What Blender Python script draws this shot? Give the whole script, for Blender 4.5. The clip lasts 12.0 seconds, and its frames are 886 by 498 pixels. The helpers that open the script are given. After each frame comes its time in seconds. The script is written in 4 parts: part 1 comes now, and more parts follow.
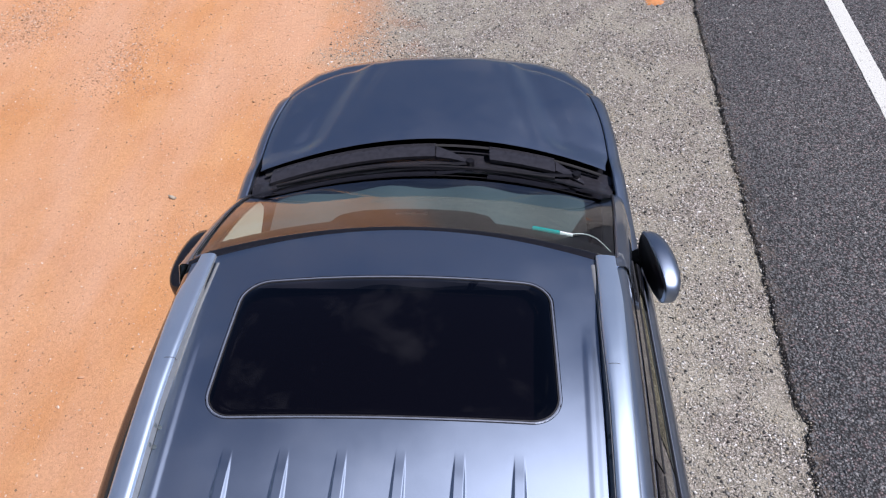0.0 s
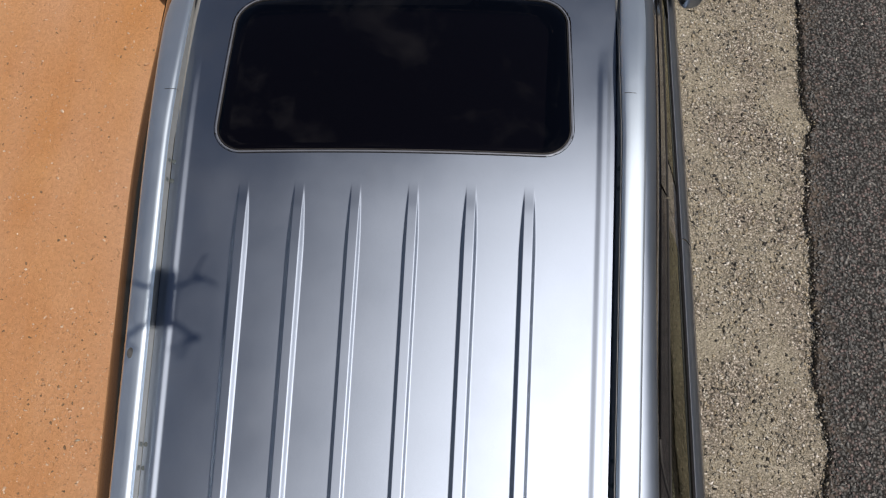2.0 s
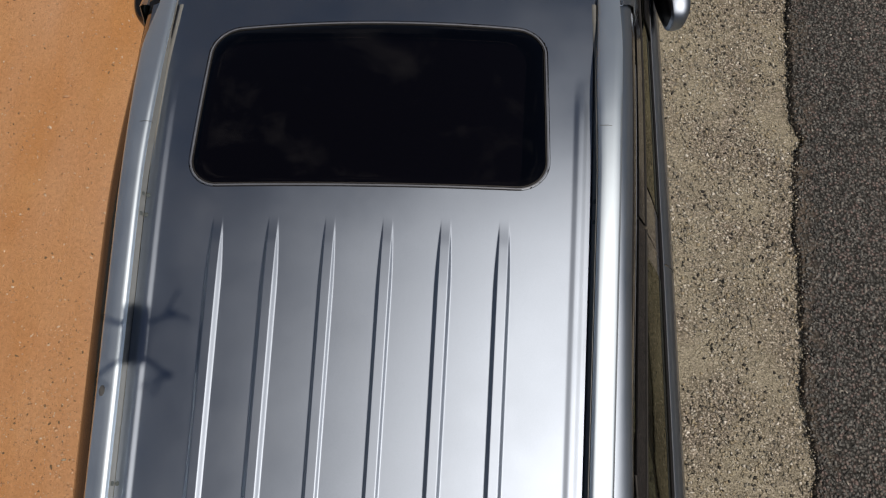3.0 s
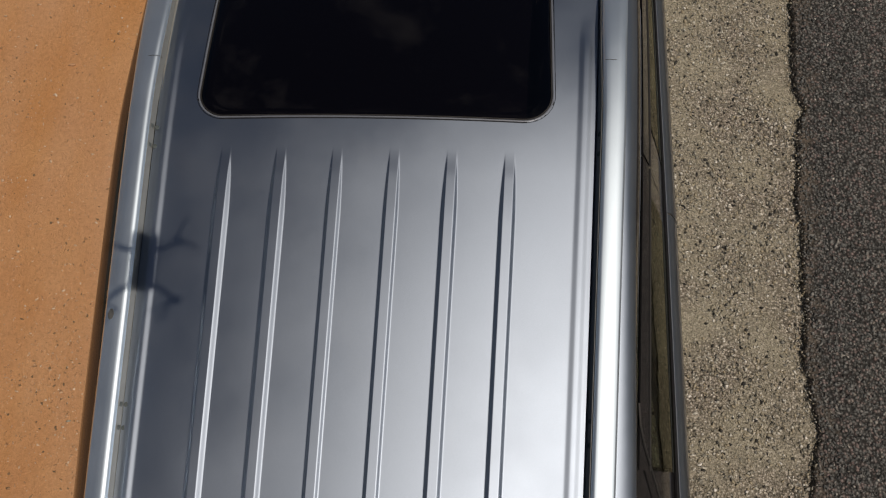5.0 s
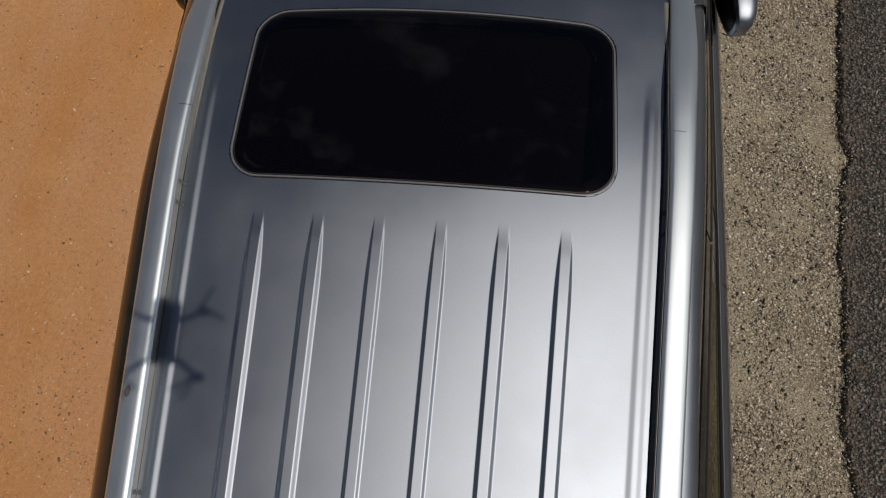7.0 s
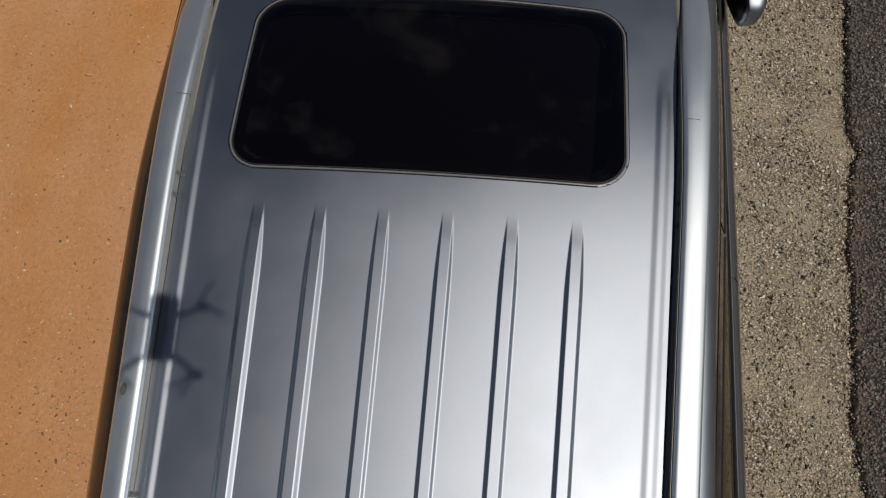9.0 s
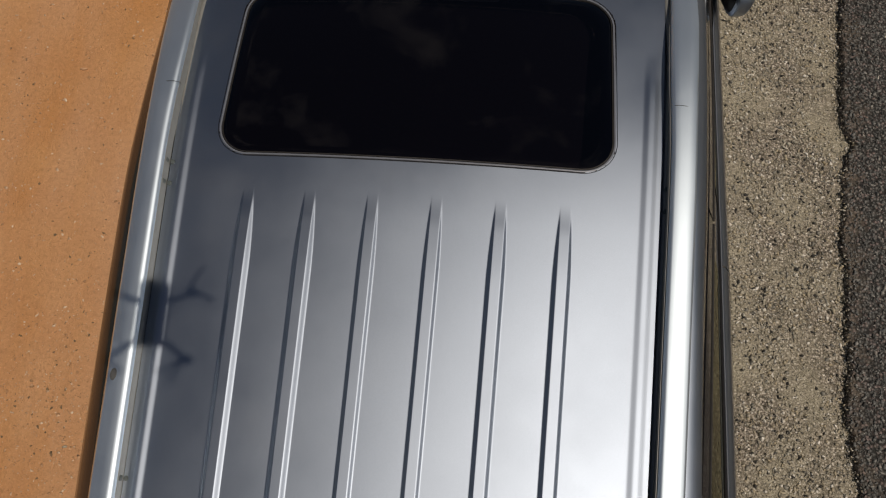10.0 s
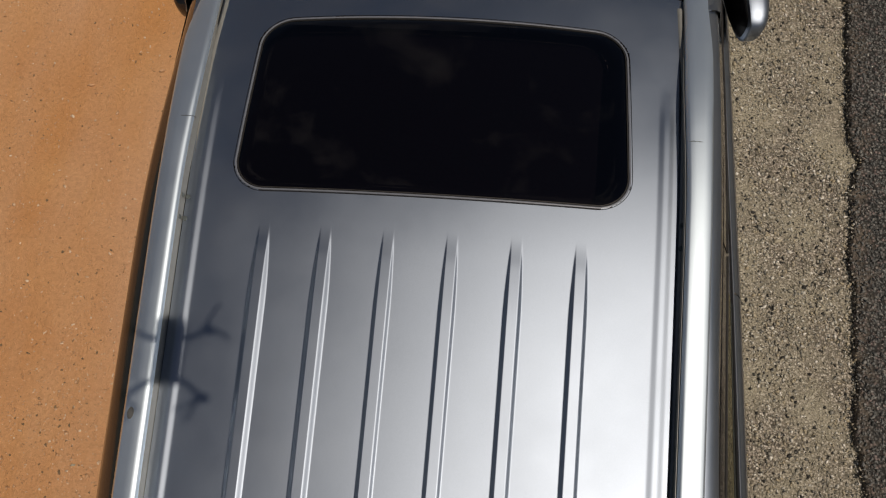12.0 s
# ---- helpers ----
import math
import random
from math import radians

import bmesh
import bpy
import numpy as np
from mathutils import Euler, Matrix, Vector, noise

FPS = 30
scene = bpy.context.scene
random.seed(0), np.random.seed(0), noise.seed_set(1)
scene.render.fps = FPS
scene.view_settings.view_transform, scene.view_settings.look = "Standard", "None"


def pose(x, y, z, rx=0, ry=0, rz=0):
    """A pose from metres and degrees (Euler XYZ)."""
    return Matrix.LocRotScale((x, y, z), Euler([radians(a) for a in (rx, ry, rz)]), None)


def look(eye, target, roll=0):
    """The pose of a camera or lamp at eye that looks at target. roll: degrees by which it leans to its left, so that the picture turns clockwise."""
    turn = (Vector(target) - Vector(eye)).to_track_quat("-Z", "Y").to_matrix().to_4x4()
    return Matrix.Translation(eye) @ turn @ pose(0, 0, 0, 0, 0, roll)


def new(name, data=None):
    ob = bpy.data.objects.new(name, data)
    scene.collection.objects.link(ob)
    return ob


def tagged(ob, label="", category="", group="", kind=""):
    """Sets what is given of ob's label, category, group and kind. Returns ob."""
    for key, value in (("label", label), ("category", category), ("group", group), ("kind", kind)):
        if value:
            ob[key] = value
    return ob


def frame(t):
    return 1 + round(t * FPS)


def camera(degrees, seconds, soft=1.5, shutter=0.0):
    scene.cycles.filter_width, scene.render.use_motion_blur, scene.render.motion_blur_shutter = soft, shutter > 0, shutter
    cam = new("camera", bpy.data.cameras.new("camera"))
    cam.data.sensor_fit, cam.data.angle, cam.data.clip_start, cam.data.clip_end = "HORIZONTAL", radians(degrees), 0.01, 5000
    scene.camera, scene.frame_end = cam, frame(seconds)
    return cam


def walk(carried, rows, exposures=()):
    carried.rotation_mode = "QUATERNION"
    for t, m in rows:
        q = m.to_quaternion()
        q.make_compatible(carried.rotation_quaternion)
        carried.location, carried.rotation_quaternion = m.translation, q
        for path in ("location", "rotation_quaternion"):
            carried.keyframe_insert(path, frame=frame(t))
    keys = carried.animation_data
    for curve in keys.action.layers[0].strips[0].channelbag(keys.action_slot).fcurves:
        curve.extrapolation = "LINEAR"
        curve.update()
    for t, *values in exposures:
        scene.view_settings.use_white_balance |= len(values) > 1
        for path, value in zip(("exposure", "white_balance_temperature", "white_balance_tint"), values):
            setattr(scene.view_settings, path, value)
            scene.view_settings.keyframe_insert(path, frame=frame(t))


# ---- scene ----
cam = camera(63.1, 12.0, soft=1.2)
PATH = [
    (0, (0.266, -0.878, 3.368), (0.149, 0.468, 1.894), -3.4),
    (0.1, (0.261, -0.884, 3.374), (0.145, 0.396, 1.842), -3.6),
    (0.2, (0.256, -0.89, 3.371), (0.14, 0.329, 1.79), -3.7),
    (0.3, (0.253, -0.894, 3.376), (0.137, 0.269, 1.753), -4.0),
    (0.4, (0.255, -0.891, 3.38), (0.137, 0.225, 1.724), -4.4),
    (0.5, (0.254, -0.885, 3.387), (0.138, 0.203, 1.713), -4.5),
    (1, (0.248, -0.821, 3.404), (0.133, 0.219, 1.699), -4.7),
    (1.2, (0.249, -0.788, 3.403), (0.131, 0.194, 1.664), -5.3),
    (1.5, (0.244, -0.758, 3.415), (0.134, 0.029, 1.579), -6.4),
    (1.7, (0.242, -0.747, 3.414), (0.132, -0.12, 1.518), -8.2),
    (1.8, (0.24, -0.739, 3.414), (0.131, -0.153, 1.505), -8.8),
    (2, (0.236, -0.742, 3.411), (0.13, -0.161, 1.5), -8.7),
    (2.5, (0.263, -0.714, 3.419), (0.159, -0.132, 1.509), -8.6),
    (3, (0.293, -0.661, 3.424), (0.188, -0.078, 1.514), -8.7),
    (3.2, (0.291, -0.667, 3.432), (0.187, -0.078, 1.524), -8.3),
    (4.8, (0.289, -0.797, 3.41), (0.181, -0.211, 1.501), -8.5),
    (5, (0.286, -0.824, 3.391), (0.178, -0.242, 1.48), -8.7),
    (5.2, (0.285, -0.854, 3.366), (0.177, -0.271, 1.456), -8.4),
    (5.5, (0.285, -0.908, 3.35), (0.17, -0.324, 1.44), -8.1),
    (6, (0.265, -0.922, 3.326), (0.14, -0.338, 1.417), -7.8),
    (6.5, (0.228, -0.88, 3.31), (0.103, -0.291, 1.402), -7.8),
    (6.7, (0.212, -0.781, 3.307), (0.085, -0.199, 1.398), -8.1),
    (6.8, (0.199, -0.714, 3.316), (0.071, -0.132, 1.407), -8.1),
    (7, (0.179, -0.626, 3.313), (0.053, -0.036, 1.406), -7.7),
    (7.2, (0.175, -0.579, 3.288), (0.05, 0.012, 1.381), -7.5),
    (8.8, (0.171, -0.595, 3.27), (0.043, -0.006, 1.363), -8.1),
    (9, (0.161, -0.628, 3.259), (0.037, -0.037, 1.352), -7.7),
    (9.5, (0.171, -0.648, 3.253), (0.048, -0.059, 1.346), -7.6),
    (10, (0.185, -0.654, 3.257), (0.064, -0.067, 1.349), -7.6),
    (10.5, (0.172, -0.649, 3.276), (0.05, -0.06, 1.368), -7.7),
    (11, (0.162, -0.589, 3.292), (0.041, 0.003, 1.385), -7.6),
    (11.5, (0.155, -0.588, 3.281), (0.032, 0.003, 1.374), -7.7),
    (12, (0.148, -0.585, 3.282), (0.025, 0.006, 1.375), -7.7),
]
walk(cam, [(t, look(eye, target, roll)) for t, eye, target, roll in PATH],
     exposures=[(0, 0.36, 5960, 22), (0.4, 0.45, 5960, 22), (1.0, 0.41, 5980, 22), (1.4, 0.22, 6320, 20), (1.7, 0.03, 6720, 18), (2.1, -0.36, 7270, 15), (2.5, -0.52, 7530, 14), (3.2, -0.60, 7640, 14),
                (4.8, -0.74, 7790, 14), (6.5, -0.88, 7990, 14), (7.2, -0.81, 7990, 14), (9, -0.69, 8010, 14), (10, -0.75, 8020, 14), (10.5, -0.76, 8070, 14), (11.2, -0.71, 8070, 14), (12, -0.66, 8070, 14)])


# ---- light: high clear sun with thin scattered cloud ----
SUN = Vector((0.466, -0.177, 1.0)).normalized()
world = bpy.data.worlds.new("sky")
scene.world = world
world.use_nodes = True
wn, wl = world.node_tree.nodes, world.node_tree.links
sky = wn.new("ShaderNodeTexSky")
sky.sky_type, sky.sun_disc = "NISHITA", False
sky.sun_elevation, sky.sun_rotation = math.asin(SUN.z), math.atan2(SUN.x, SUN.y)
sky.ozone_density, sky.dust_density = 1.7, 0.5
cloud = wn.new("ShaderNodeTexNoise")
cloud_at, cloud_place = wn.new("ShaderNodeTexCoord"), wn.new("ShaderNodeMapping")
cloud_place.inputs["Location"].default_value = (0.35, 0.13, 0.6)
wl.new(cloud_at.outputs["Generated"], cloud_place.inputs["Vector"])
wl.new(cloud_place.outputs["Vector"], cloud.inputs["Vector"])
cloud.inputs["Distortion"].default_value = 0.35
cloud.inputs["Scale"].default_value, cloud.inputs["Detail"].default_value = 5.0, 7.0
cloud.inputs["Roughness"].default_value = 0.6
cloud_ramp = wn.new("ShaderNodeValToRGB")
cloud_ramp.color_ramp.elements[0].position, cloud_ramp.color_ramp.elements[1].position = 0.54, 0.72
cloud_mix = wn.new("ShaderNodeMix")
cloud_mix.data_type = "RGBA"
wl.new(cloud.outputs["Fac"], cloud_ramp.inputs["Fac"])
wl.new(cloud_ramp.outputs["Color"], cloud_mix.inputs["Factor"])
wl.new(sky.outputs["Color"], cloud_mix.inputs["A"])
cloud_mix.inputs["B"].default_value = (8, 8, 8.3, 1)
wl.new(cloud_mix.outputs["Result"], wn["Background"].inputs["Color"])
wn["Background"].inputs["Strength"].default_value = 0.040
sun = new("sun", bpy.data.lights.new("sun", "SUN"))
sun.data.energy, sun.data.angle, sun.data.color = 4.6, radians(0.53), (1.0, 0.965, 0.915)
sun.matrix_world = look(SUN * 30, (0, 0, 0))


# ---- materials ----
def material(name):
    m = bpy.data.materials.new(name)
    m.use_nodes = True
    nt = m.node_tree
    return m, nt.nodes, nt.links, nt.nodes["Principled BSDF"]


def noise_tex(n, l, scale, detail=4.0, rough=0.55, coord="Object"):
    c = n.new("ShaderNodeTexCoord")
    t = n.new("ShaderNodeTexNoise")
    t.inputs["Scale"].default_value, t.inputs["Detail"].default_value = scale, detail
    t.inputs["Roughness"].default_value = rough
    l.new(c.outputs[coord], t.inputs["Vector"])
    return t


def ramp(n, l, source, stops):
    r = n.new("ShaderNodeValToRGB")
    e = r.color_ramp.elements
    while len(e) < len(stops):
        e.new(0.5)
    for k, (p, c) in enumerate(stops):
        e[k].position = p
        e[k].color = (*c, 1)
    l.new(source, r.inputs["Fac"])
    return r


def mix(n, l, fac, a, b, blend="MIX"):
    m = n.new("ShaderNodeMix")
    m.data_type, m.blend_type = "RGBA", blend
    for key, value in (("Factor", fac), ("A", a), ("B", b)):
        if isinstance(value, (int, float)):
            m.inputs[key].default_value = value
        elif isinstance(value, tuple):
            m.inputs[key].default_value = (*value, 1)
        else:
            l.new(value, m.inputs[key])
    return m.outputs["Result"]


def bump(n, l, height, bsdf, strength, distance):
    b = n.new("ShaderNodeBump")
    b.inputs["Strength"].default_value, b.inputs["Distance"].default_value = strength, distance
    l.new(height, b.inputs["Height"])
    l.new(b.outputs["Normal"], bsdf.inputs["Normal"])


def plain(name, colour, rough, metal=0.0, grain=0.0, coat=0.0, scale=60.0, spec=0.5):
    m, n, l, b = material(name)
    b.inputs["Roughness"].default_value, b.inputs["Metallic"].default_value = rough, metal
    b.inputs["Coat Weight"].default_value, b.inputs["Coat Roughness"].default_value = coat, 0.04
    b.inputs["Specular IOR Level"].default_value = spec
    t = noise_tex(n, l, scale)
    dark, light = tuple(c * (1 - grain) for c in colour), tuple(min(1, c * (1 + grain)) for c in colour)
    r = ramp(n, l, t.outputs["Fac"], [(0.3, dark), (0.7, light)])
    l.new(r.outputs["Color"], b.inputs["Base Color"])
    return m


def car_paint(name, colour, rough, dusty=0.10, dust_colour=(0.30, 0.25, 0.21), least=0.01, gloss=0.03):
    """Metallic paint: a flake layer under clear lacquer, with a thin uneven film of dust."""
    m, n, l, b = material(name)
    n.remove(b)
    flake, cl, film = noise_tex(n, l, 900, 2), noise_tex(n, l, 3.5, 5), noise_tex(n, l, 11, 8, 0.7)
    base = ramp(n, l, flake.outputs["Fac"], [(0.3, tuple(c * 0.93 for c in colour)), (0.7, tuple(c * 1.07 for c in colour))])
    metal = n.new("ShaderNodeBsdfAnisotropic")
    metal.distribution = "BECKMANN"
    l.new(base.outputs["Color"], metal.inputs["Color"])
    rr = ramp(n, l, cl.outputs["Fac"], [(0.3, (rough * 0.95,) * 3), (0.8, (rough * 1.06,) * 3)])
    l.new(rr.outputs["Color"], metal.inputs["Roughness"])
    bright = n.new("ShaderNodeBsdfAnisotropic")
    bright.inputs["Roughness"].default_value = 0.62
    l.new(base.outputs["Color"], bright.inputs["Color"])
    flakes = n.new("ShaderNodeMixShader")
    flakes.inputs["Fac"].default_value = 0.06
    l.new(metal.outputs["BSDF"], flakes.inputs[1])
    l.new(bright.outputs["BSDF"], flakes.inputs[2])
    matt = n.new("ShaderNodeBsdfDiffuse")
    matt.inputs["Color"].default_value = (*dust_colour, 1)
    dust = ramp(n, l, mix(n, l, 0.55, cl.outputs["Fac"], film.outputs["Fac"]), [(0.38, (least,) * 3), (0.64, (dusty,) * 3)])
    body = n.new("ShaderNodeMixShader")
    l.new(dust.outputs["Color"], body.inputs["Fac"])
    l.new(flakes.outputs["Shader"], body.inputs[1])
    l.new(matt.outputs["BSDF"], body.inputs[2])
    coat, f = n.new("ShaderNodeBsdfAnisotropic"), n.new("ShaderNodeFresnel")
    coat.inputs["Roughness"].default_value = gloss
    f.inputs["IOR"].default_value = 1.66
    whole = n.new("ShaderNodeMixShader")
    l.new(f.outputs["Fac"], whole.inputs["Fac"])
    l.new(body.outputs["Shader"], whole.inputs[1])
    l.new(coat.outputs["BSDF"], whole.inputs[2])
    l.new(whole.outputs["Shader"], n["Material Output"].inputs["Surface"])
    return m


def clear_glass(name, tint, gloss=1.5, sheen=(1, 1, 1)):
    """Thin pane: tinted see-through with a mirror layer by its angle."""
    m, n, l, b = material(name)
    n.remove(b)
    see, shine = n.new("ShaderNodeBsdfTransparent"), n.new("ShaderNodeBsdfGlossy")
    see.inputs["Color"].default_value = (*tint, 1)
    shine.inputs["Roughness"].default_value = 0.0
    shine.inputs["Color"].default_value = (*sheen, 1)
    f = n.new("ShaderNodeFresnel")
    f.inputs["IOR"].default_value = gloss
    mx = n.new("ShaderNodeMixShader")
    l.new(f.outputs["Fac"], mx.inputs["Fac"])
    l.new(see.outputs["BSDF"], mx.inputs[1])
    l.new(shine.outputs["BSDF"], mx.inputs[2])
    l.new(mx.outputs["Shader"], n["Material Output"].inputs["Surface"])
    return m


PAINT = car_paint("grey_blue_metallic_paint", (0.350, 0.426, 0.538), 0.535, 0.03, (0.32, 0.30, 0.28), 0.0)
RAIL = car_paint("silver_rail_coating", (0.70, 0.85, 1.0), 0.54, 0.20, (0.52, 0.62, 0.74), 0.12, 0.15)
BLACK = plain("black_trim_plastic", (0.008, 0.008, 0.010), 0.4, grain=0.3, spec=0.25)
# Also stands for shade on the painted roof sides and one mirror.
GLOSSBLACK = plain("gloss_black_trim_and_shade", (0.010, 0.010, 0.012), 0.10, grain=0.2)
PLUG = plain("grey_plug_plastic", (0.085, 0.09, 0.095), 0.45, grain=0.1)
COWL = plain("weathered_cowl_plastic", (0.026, 0.026, 0.031), 0.27, grain=0.22, scale=40)
RUBBER = plain("black_rubber", (0.015, 0.015, 0.016), 0.65, grain=0.3)
TRIM = plain("grey_seal_trim", (0.15, 0.17, 0.21), 0.42, metal=0.15, grain=0.1)
CREAM = plain("cream_interior_trim", (0.50, 0.47, 0.39), 0.6, grain=0.06)
DASH = plain("dark_dashboard", (0.075, 0.095, 0.100), 0.5, grain=0.15, scale=200)
SEAT = plain("grey_seat_fabric", (0.16, 0.145, 0.13), 0.85, grain=0.2, scale=150)
TYRE = plain("tyre_rubber", (0.02, 0.02, 0.02), 0.8, grain=0.3)
ALLOY = plain("alloy_wheel", (0.5, 0.51, 0.53), 0.3, metal=1.0, grain=0.05)
STRIP = plain("grey_ditch_strip", (0.24, 0.252, 0.25), 0.42, metal=0.3, grain=0.08)
TEAL = plain("teal_tag_plastic", (0.0, 0.25, 0.23), 0.35, grain=0.05)
WHITE = plain("white_plastic", (0.75, 0.75, 0.74), 0.4, grain=0.04)
DRONE = plain("grey_drone_shell", (0.35, 0.35, 0.36), 0.45, grain=0.08)
SCREEN_GLASS = clear_glass("windscreen_glass", (0.58, 0.76, 0.73), 1.54, (0.72, 0.72, 0.76))
SIDE_GLASS = clear_glass("side_glass", (0.14, 0.16, 0.13), 1.36, (0.60, 0.60, 0.50))
ROOF_GLASS = clear_glass("dark_sunroof_glass", (0.095, 0.084, 0.106), 1.55, (0.70, 0.75, 0.92))


def ground_material():
    """Orange dirt that gives way to grey crushed gravel beside the road."""
    m, n, l, b = material("dirt_and_gravel")
    b.inputs["Roughness"].default_value = 0.95
    b.inputs["Specular IOR Level"].default_value = 0.15
    co = n.new("ShaderNodeTexCoord")
    sep = n.new("ShaderNodeSeparateXYZ")
    l.new(co.outputs["Object"], sep.inputs["Vector"])
    big, mid = noise_tex(n, l, 0.55, 4), noise_tex(n, l, 2.6, 5)
    drawn = n.new("ShaderNodeMapping")
    drawn.inputs["Scale"].default_value = (1.0, 0.22, 1.0)
    l.new(co.outputs["Object"], drawn.inputs["Vector"])
    l.new(drawn.outputs["Vector"], big.inputs["Vector"])
    big.inputs["Scale"].default_value = 1.6
    fine, grit = noise_tex(n, l, 45, 6, 0.7), noise_tex(n, l, 160, 4, 0.7)
    dirt = ramp(n, l, mid.outputs["Fac"], [(0.3, (0.505, 0.238, 0.097)), (0.7, (0.580, 0.306, 0.136))])
    dirt2 = mix(n, l, ramp(n, l, big.outputs["Fac"], [(0.36, (0, 0, 0)), (0.63, (0.72,) * 3)]).outputs["Color"], dirt.outputs["Color"], (0.575, 0.348, 0.222))
    speck = ramp(n, l, fine.outputs["Fac"], [(0.30, (0.84,) * 3), (0.5, (1.0,) * 3), (0.72, (1.10,) * 3)])
    grain = ramp(n, l, grit.outputs["Fac"], [(0.30, (0.82, 0.80, 0.78)), (0.42, (0.98,) * 3), (0.60, (1.0,) * 3), (0.70, (1.28, 1.32, 1.40))])
    dirt3 = mix(n, l, 1.0, mix(n, l, 1.0, dirt2, speck.outputs["Color"], "MULTIPLY"), grain.outputs["Color"], "MULTIPLY")
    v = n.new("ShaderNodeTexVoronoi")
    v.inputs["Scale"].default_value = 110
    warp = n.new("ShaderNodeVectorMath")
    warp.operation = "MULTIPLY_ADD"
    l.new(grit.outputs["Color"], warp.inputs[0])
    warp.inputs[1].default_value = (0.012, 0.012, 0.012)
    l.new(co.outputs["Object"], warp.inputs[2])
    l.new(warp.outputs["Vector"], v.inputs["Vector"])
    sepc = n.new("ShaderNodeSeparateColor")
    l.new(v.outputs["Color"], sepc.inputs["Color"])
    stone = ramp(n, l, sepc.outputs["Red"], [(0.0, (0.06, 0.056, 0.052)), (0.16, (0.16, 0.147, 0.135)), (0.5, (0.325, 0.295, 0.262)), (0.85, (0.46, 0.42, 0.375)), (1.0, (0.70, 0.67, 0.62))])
    # Colour darkens between the stones, standing in for the shade of the pits.
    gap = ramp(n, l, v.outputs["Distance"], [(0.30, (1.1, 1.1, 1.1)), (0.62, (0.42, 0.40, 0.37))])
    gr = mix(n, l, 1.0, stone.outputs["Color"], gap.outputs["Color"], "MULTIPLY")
    # The darkest grit stop paints small shaded pits into the sand.
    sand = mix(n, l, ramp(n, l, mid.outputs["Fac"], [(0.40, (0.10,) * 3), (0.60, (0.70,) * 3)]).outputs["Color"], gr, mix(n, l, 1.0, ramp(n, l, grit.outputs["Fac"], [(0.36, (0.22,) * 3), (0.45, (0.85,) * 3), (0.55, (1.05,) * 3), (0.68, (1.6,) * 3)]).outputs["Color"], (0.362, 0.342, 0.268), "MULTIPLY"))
    wob = n.new("ShaderNodeMath")
    wob.operation = "MULTIPLY_ADD"
    l.new(mid.outputs["Fac"], wob.inputs[0])
    wob.inputs[1].default_value = 1.1
    l.new(sep.outputs["X"], wob.inputs[2])
    edge = n.new("ShaderNodeMapRange")
    edge.inputs["From Min"].default_value, edge.inputs["From Max"].default_value = -0.70, 0.30
    l.new(wob.outputs["Value"], edge.inputs["Value"])
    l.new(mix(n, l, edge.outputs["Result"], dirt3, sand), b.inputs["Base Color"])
    both = mix(n, l, 0.5, fine.outputs["Fac"], grit.outputs["Fac"])
    lumps = mix(n, l, edge.outputs["Result"], both, mix(n, l, 0.5, both, sepc.outputs["Green"]))
    bump(n, l, lumps, b, 1.0, 0.014)
    return m


def stones_material(name, stops, rough=0.8):
    m, n, l, b = material(name)
    b.inputs["Roughness"].default_value = rough
    b.inputs["Specular IOR Level"].default_value = 0.3
    g = n.new("ShaderNodeNewGeometry")
    r = ramp(n, l, g.outputs["Random Per Island"], stops)
    t = noise_tex(n, l, 220, 3)
    s = ramp(n, l, t.outputs["Fac"], [(0.3, (0.75,) * 3), (0.7, (1.15,) * 3)])
    l.new(mix(n, l, 1.0, r.outputs["Color"], s.outputs["Color"], "MULTIPLY"), b.inputs["Base Color"])
    return m


